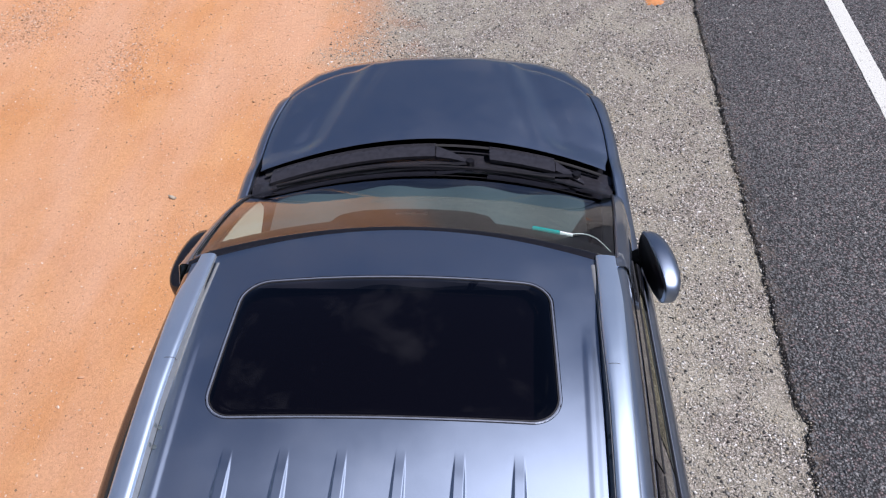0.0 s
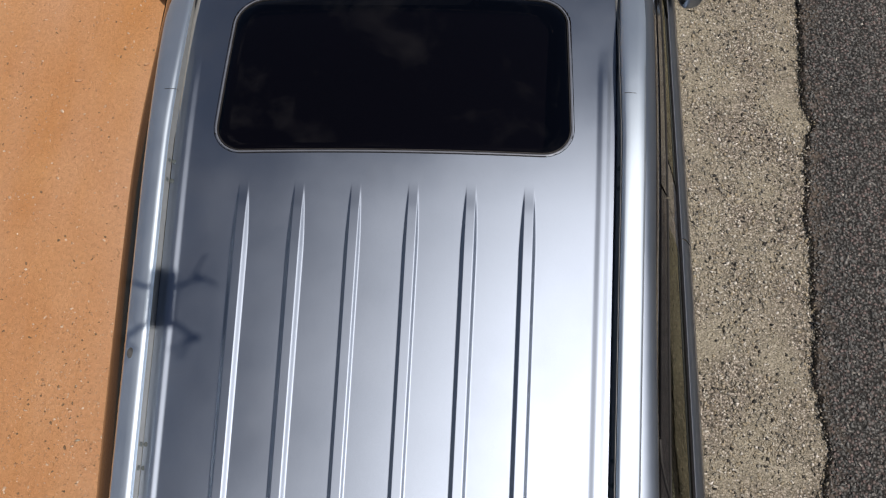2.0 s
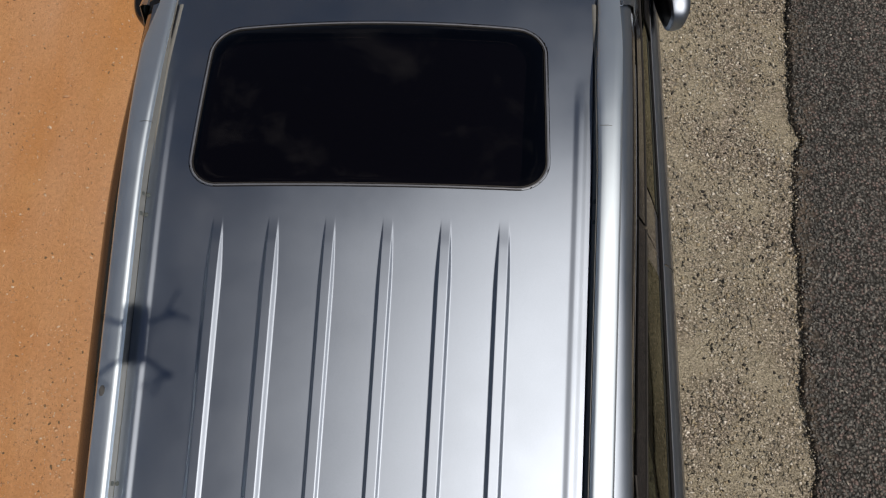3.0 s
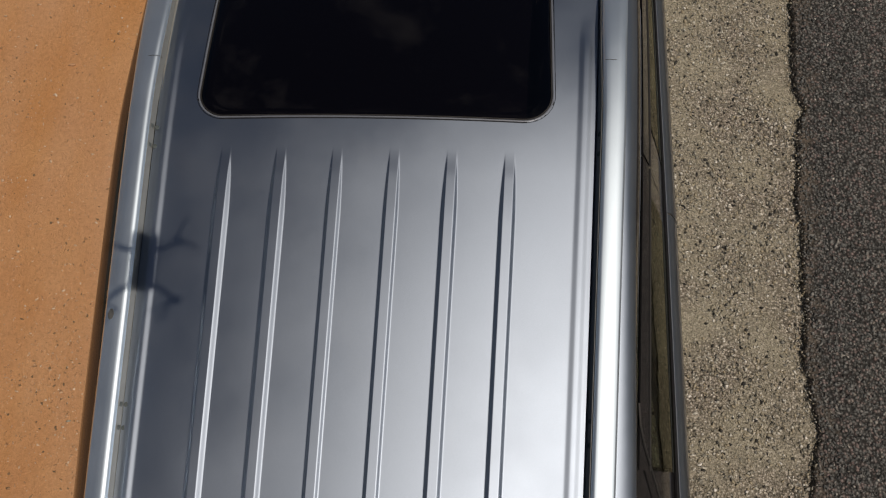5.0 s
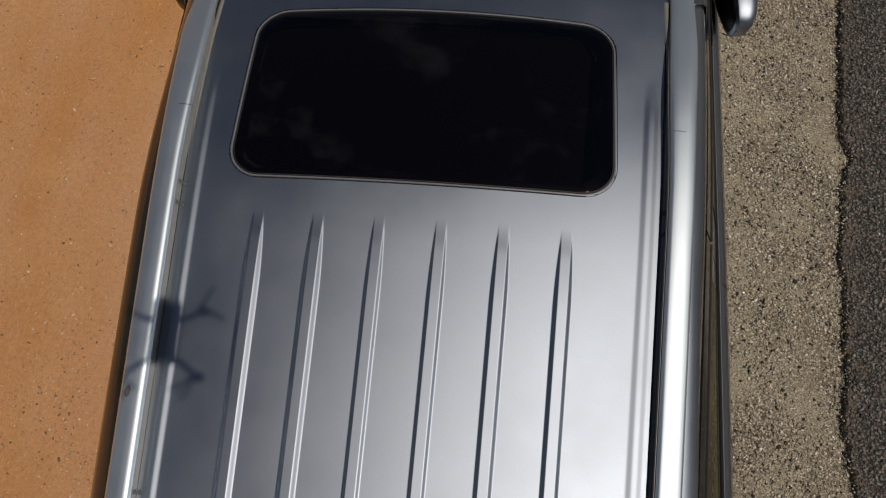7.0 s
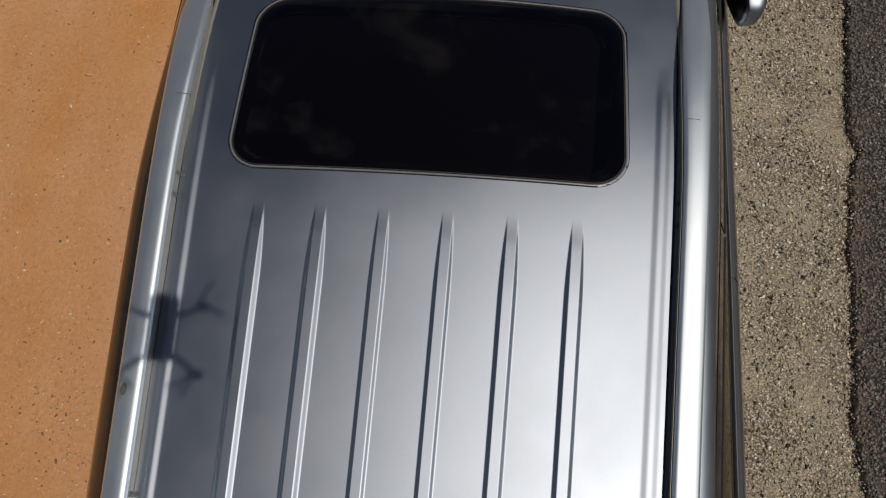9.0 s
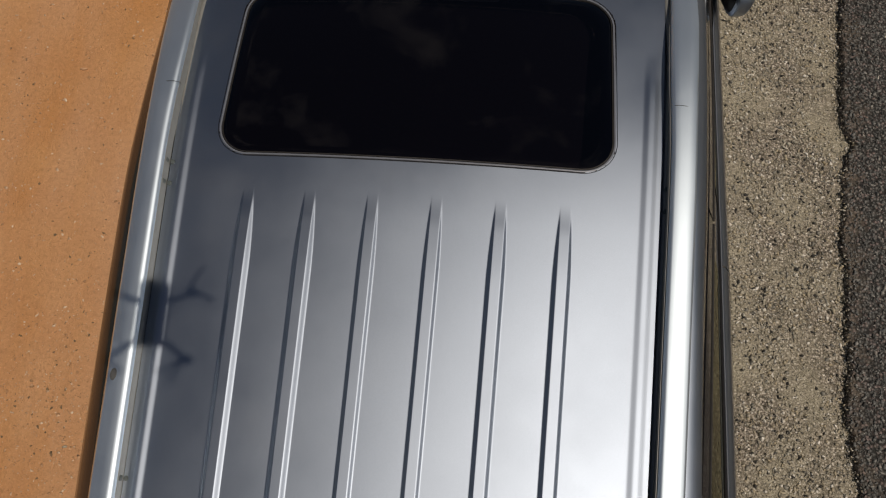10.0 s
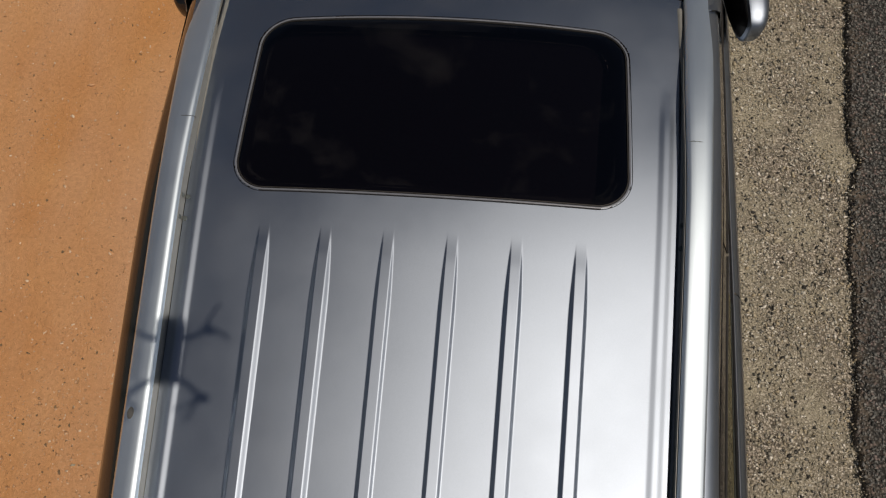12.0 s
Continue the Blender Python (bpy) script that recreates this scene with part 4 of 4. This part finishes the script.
# ---- the drone whose shadow falls on the roof ----
drone = tagged(new("drone"), "small grey folding camera drone hovering over the roof", "drone")
spot = Vector((-0.500, -0.388, 1.81)) + 1.79 * Vector((0.466, -0.177, 1.0))
drone.matrix_world = pose(spot.x, spot.y, spot.z, 0, 0, 4)
part("body", box(-0.026, 0.026, -0.068, 0.068, -0.025, 0.030, 0.010), DRONE, drone)
part("camera_pod", box(-0.016, 0.016, 0.060, 0.076, -0.022, 0.004, 0.005), BLACK, drone)
for sx in (-1, 1):
    for ax, ay, ex, ey, turns in ((0.024, 0.024, 0.084, 0.044, (62, -24)), (0.022, -0.056, 0.086, -0.098, (-118, -150))):
        a = part("arm", bar([(sx * ax, ay, 0.0), (sx * (ax * 0.6 + ex * 0.4), ay * 0.7 + ey * 0.3, 0.004), (sx * (ax * 0.2 + ex * 0.8), ay * 0.2 + ey * 0.8, 0.005), (sx * ex, ey, 0.005)], 0.013, 0.013, taper=0.9), DRONE, drone)
        part("motor", disc(sx * ex, ey, 0.012, 0.011, 0.011, 0.022, 16), BLACK, a)
        for turn in turns:
            c, d = sx * math.cos(radians(turn)), math.sin(radians(turn))
            bend = [(0.0, 0.0), (0.018, 0.003), (0.040, 0.004), (0.058, 0.0)]
            part("propeller_blade", bar([(sx * ex + c * f - d * g, ey + d * f + c * g, 0.026) for f, g in bend], 0.010, 0.002, taper=0.6), BLACK, a)


# ---- loose stones ----
def pebble_mesh(name, places, mat, parent=None, flat=0.55, seed=3, coarse=False):
    """Many small angular stones in one mesh; places: x, y, z, size."""
    rng = np.random.default_rng(seed)
    g = (1 + 5 ** 0.5) / 2
    if coarse:
        v = np.array([(1, 0, 0), (-1, 0, 0), (0, 1, 0), (0, -1, 0), (0, 0, 1), (0, 0, -1)], float)
        f = np.array([(0, 2, 4), (2, 1, 4), (1, 3, 4), (3, 0, 4), (2, 0, 5), (1, 2, 5), (3, 1, 5), (0, 3, 5)])
    else:
        v = np.array([(-1, g, 0), (1, g, 0), (-1, -g, 0), (1, -g, 0), (0, -1, g), (0, 1, g), (0, -1, -g), (0, 1, -g), (g, 0, -1), (g, 0, 1), (-g, 0, -1), (-g, 0, 1)]) / 1.9
        f = np.array([(0, 11, 5), (0, 5, 1), (0, 1, 7), (0, 7, 10), (0, 10, 11), (1, 5, 9), (5, 11, 4), (11, 10, 2), (10, 7, 6), (7, 1, 8),
                      (3, 9, 4), (3, 4, 2), (3, 2, 6), (3, 6, 8), (3, 8, 9), (4, 9, 5), (2, 4, 11), (6, 2, 10), (8, 6, 7), (9, 8, 1)])
    places = np.asarray(places)
    n = len(places)
    p = v[None] * rng.uniform(0.5, 1.35, (n, len(v), 1))
    p *= np.stack([rng.uniform(0.7, 1.6, n), rng.uniform(0.45, 0.95, n), rng.uniform(0.35, 0.35 + flat, n)], 1)[:, None, :]
    a, b = rng.uniform(0, 6.283, n), rng.uniform(-0.5, 0.5, n)
    ca, sa, cb, sb = np.cos(a)[:, None], np.sin(a)[:, None], np.cos(b)[:, None], np.sin(b)[:, None]
    x, y, z = p[..., 0], p[..., 1], p[..., 2]
    x, z = x * cb - z * sb, x * sb + z * cb
    q = np.stack([x * ca - y * sa, x * sa + y * ca, z], 2) * places[:, None, 3:4] / 2 + places[:, None, :3]
    tri = (f[None] + len(v) * np.arange(n)[:, None, None]).reshape(-1)
    me = bpy.data.meshes.new(name)
    me.vertices.add(n * len(v))
    me.vertices.foreach_set("co", q.reshape(-1))
    me.loops.add(len(tri))
    me.loops.foreach_set("vertex_index", tri)
    me.polygons.add(n * len(f))
    me.polygons.foreach_set("loop_start", np.arange(n * len(f)) * 3)
    me.update(calc_edges=True)
    me.materials.append(mat)
    ob = new(name, me)
    if parent:
        ob.parent = parent
    return ob


rng = np.random.default_rng(11)


def gravel_share(x, y):
    """How much of the ground is gravel: none far out on the dirt, all beside the road."""
    return smoothstep(-1.35, -0.35, x + 0.5 * noise.noise((x * 1.4, y * 1.4, 9)))


small, large = [], []
for _ in range(420000):
    x, y = rng.uniform(-1.6, 2.2), rng.uniform(-1.7, 6.6)
    if (abs(x) < 0.95 and y < 2.8) or x > road_edge(y) or rng.uniform() > gravel_share(x, y):
        continue
    if rng.uniform() > 0.75 + 1.0 * noise.noise((x * 4.5, y * 3.0, 6)):
        continue
    if y > 4.5 and rng.uniform() < 0.4:
        continue
    size = 0.0050 + 0.0180 * rng.uniform() ** 2.9
    (large if size > 0.011 else small).append((x, y, ground_height(x, y) + size * 0.10, size))
for _ in range(3200):
    y = rng.uniform(-1.6, 6.0)
    x, size = road_edge(y) - abs(rng.normal(0, 0.020)) + 0.008, 0.005 + 0.012 * rng.uniform() ** 2
    (large if size > 0.011 else small).append((x, y, ground_height(x, y) + 0.004 + (0.022 * rng.uniform() if x > road_edge(y) - 0.006 else 0), size))
tagged(pebble_mesh("gravel", large[-50000:], GRAVEL, seed=5, flat=0.75, coarse=True), "grey crushed gravel stones on the road shoulder", "gravel", kind="stuff")
tagged(pebble_mesh("fine_gravel", small[-120000:], GRAVEL, seed=8, coarse=True), "fine grey grit between the gravel stones", "gravel", kind="stuff")

places = []
for _ in range(230000):
    x, y = rng.uniform(-4.6, -0.9), rng.uniform(-1.8, 7.0)
    drift = max(math.exp(-((x + 3.95) / 0.42) ** 2 - ((y - 5.0) / 0.5) ** 2), 0.7 * math.exp(-((x + 2.8) / 0.35) ** 2 - ((y - 4.35) / 0.55) ** 2))
    near_car = smoothstep(-2.4, -1.2, x) * smoothstep(1.0, -0.3, y)
    if rng.uniform() > 0.07 + 0.07 * smoothstep(-2.6, -1.5, x) + 0.22 * near_car + 0.9 * drift + 0.75 * max(0, noise.noise((x * 1.6, y * 1.1, 4))) ** 1.5 + 0.5 * max(0, noise.noise((x * 5, y * 5, 1))) ** 2:
        continue
    size = 0.0038 + 0.014 * rng.uniform() ** 5 + 0.012 * drift * rng.uniform() ** 2
    places.append((x, y, ground_height(x, y) + size * 0.12, size))
tagged(pebble_mesh("dirt_pebbles", places, DIRTSTONE, seed=6), "small pale pebbles scattered on orange dirt", "pebbles", kind="stuff")

places = []
for _ in range(125000):
    y, off = rng.uniform(-2.4, 7.4), 2.6 * rng.uniform()
    reach = 0.9 + 1.2 * smoothstep(-0.5, 2.0, y)
    if rng.uniform() > smoothstep(-2.4, -1.4, y) * smoothstep(7.4, 6.0, y) * smoothstep(reach + 0.5, reach - 0.2, off):
        continue
    x = road_edge(y) + 0.004 + off
    size = 0.0078 + 0.0150 * rng.uniform() ** 2
    places.append((x, y, 0.0350 + 0.003 * min(1, off / 0.4), size))
tagged(pebble_mesh("asphalt_chips", places, CHIP, seed=7, flat=0.9, coarse=True), "dark stone chips in the asphalt surface", "aggregate", kind="stuff")

rows = []
for j in range(7):
    f = j / 6
    rows.append([(1.775 + 0.095 * f * math.cos(a) * (1 + 0.6 * noise.noise((math.cos(a) * 2, math.sin(a) * 2, 3))), 5.22 + 0.065 * f * math.sin(a) * (1 + 0.6 * noise.noise((math.cos(a) * 2, math.sin(a) * 2, 5))),
                  ground_height(1.785, 5.24) + 0.030 * (1 - f * f) - 0.006 + 0.006 * noise.noise((math.cos(a) * 4 * f, math.sin(a) * 4 * f, 1))) for a in (2 * math.pi * k / 28 for k in range(28))])
tagged(part("dirt_clump", sheet(rows, closed=True), DIRT), "small heap of orange dirt on the gravel", "dirt")

for x, y, size, mat in ((-1.980, 1.212, 0.045, DIRTSTONE), (-1.631, -0.678, 0.026, GRAVEL), (-1.611, 1.315, 0.03, DIRTSTONE), (-1.896, 2.662, 0.05, GRAVEL), (1.496, 0.569, 0.035, GRAVEL), (1.755, 0.171, 0.035, GRAVEL)):
    st = pebble_mesh("stone", [(0, 0, size * 0.15, size)], mat, seed=int(1000 * abs(x)))
    st.location = (x, y, ground_height(x, y))
    tagged(st, "loose stone lying on the verge", "stone", group="loose stones")
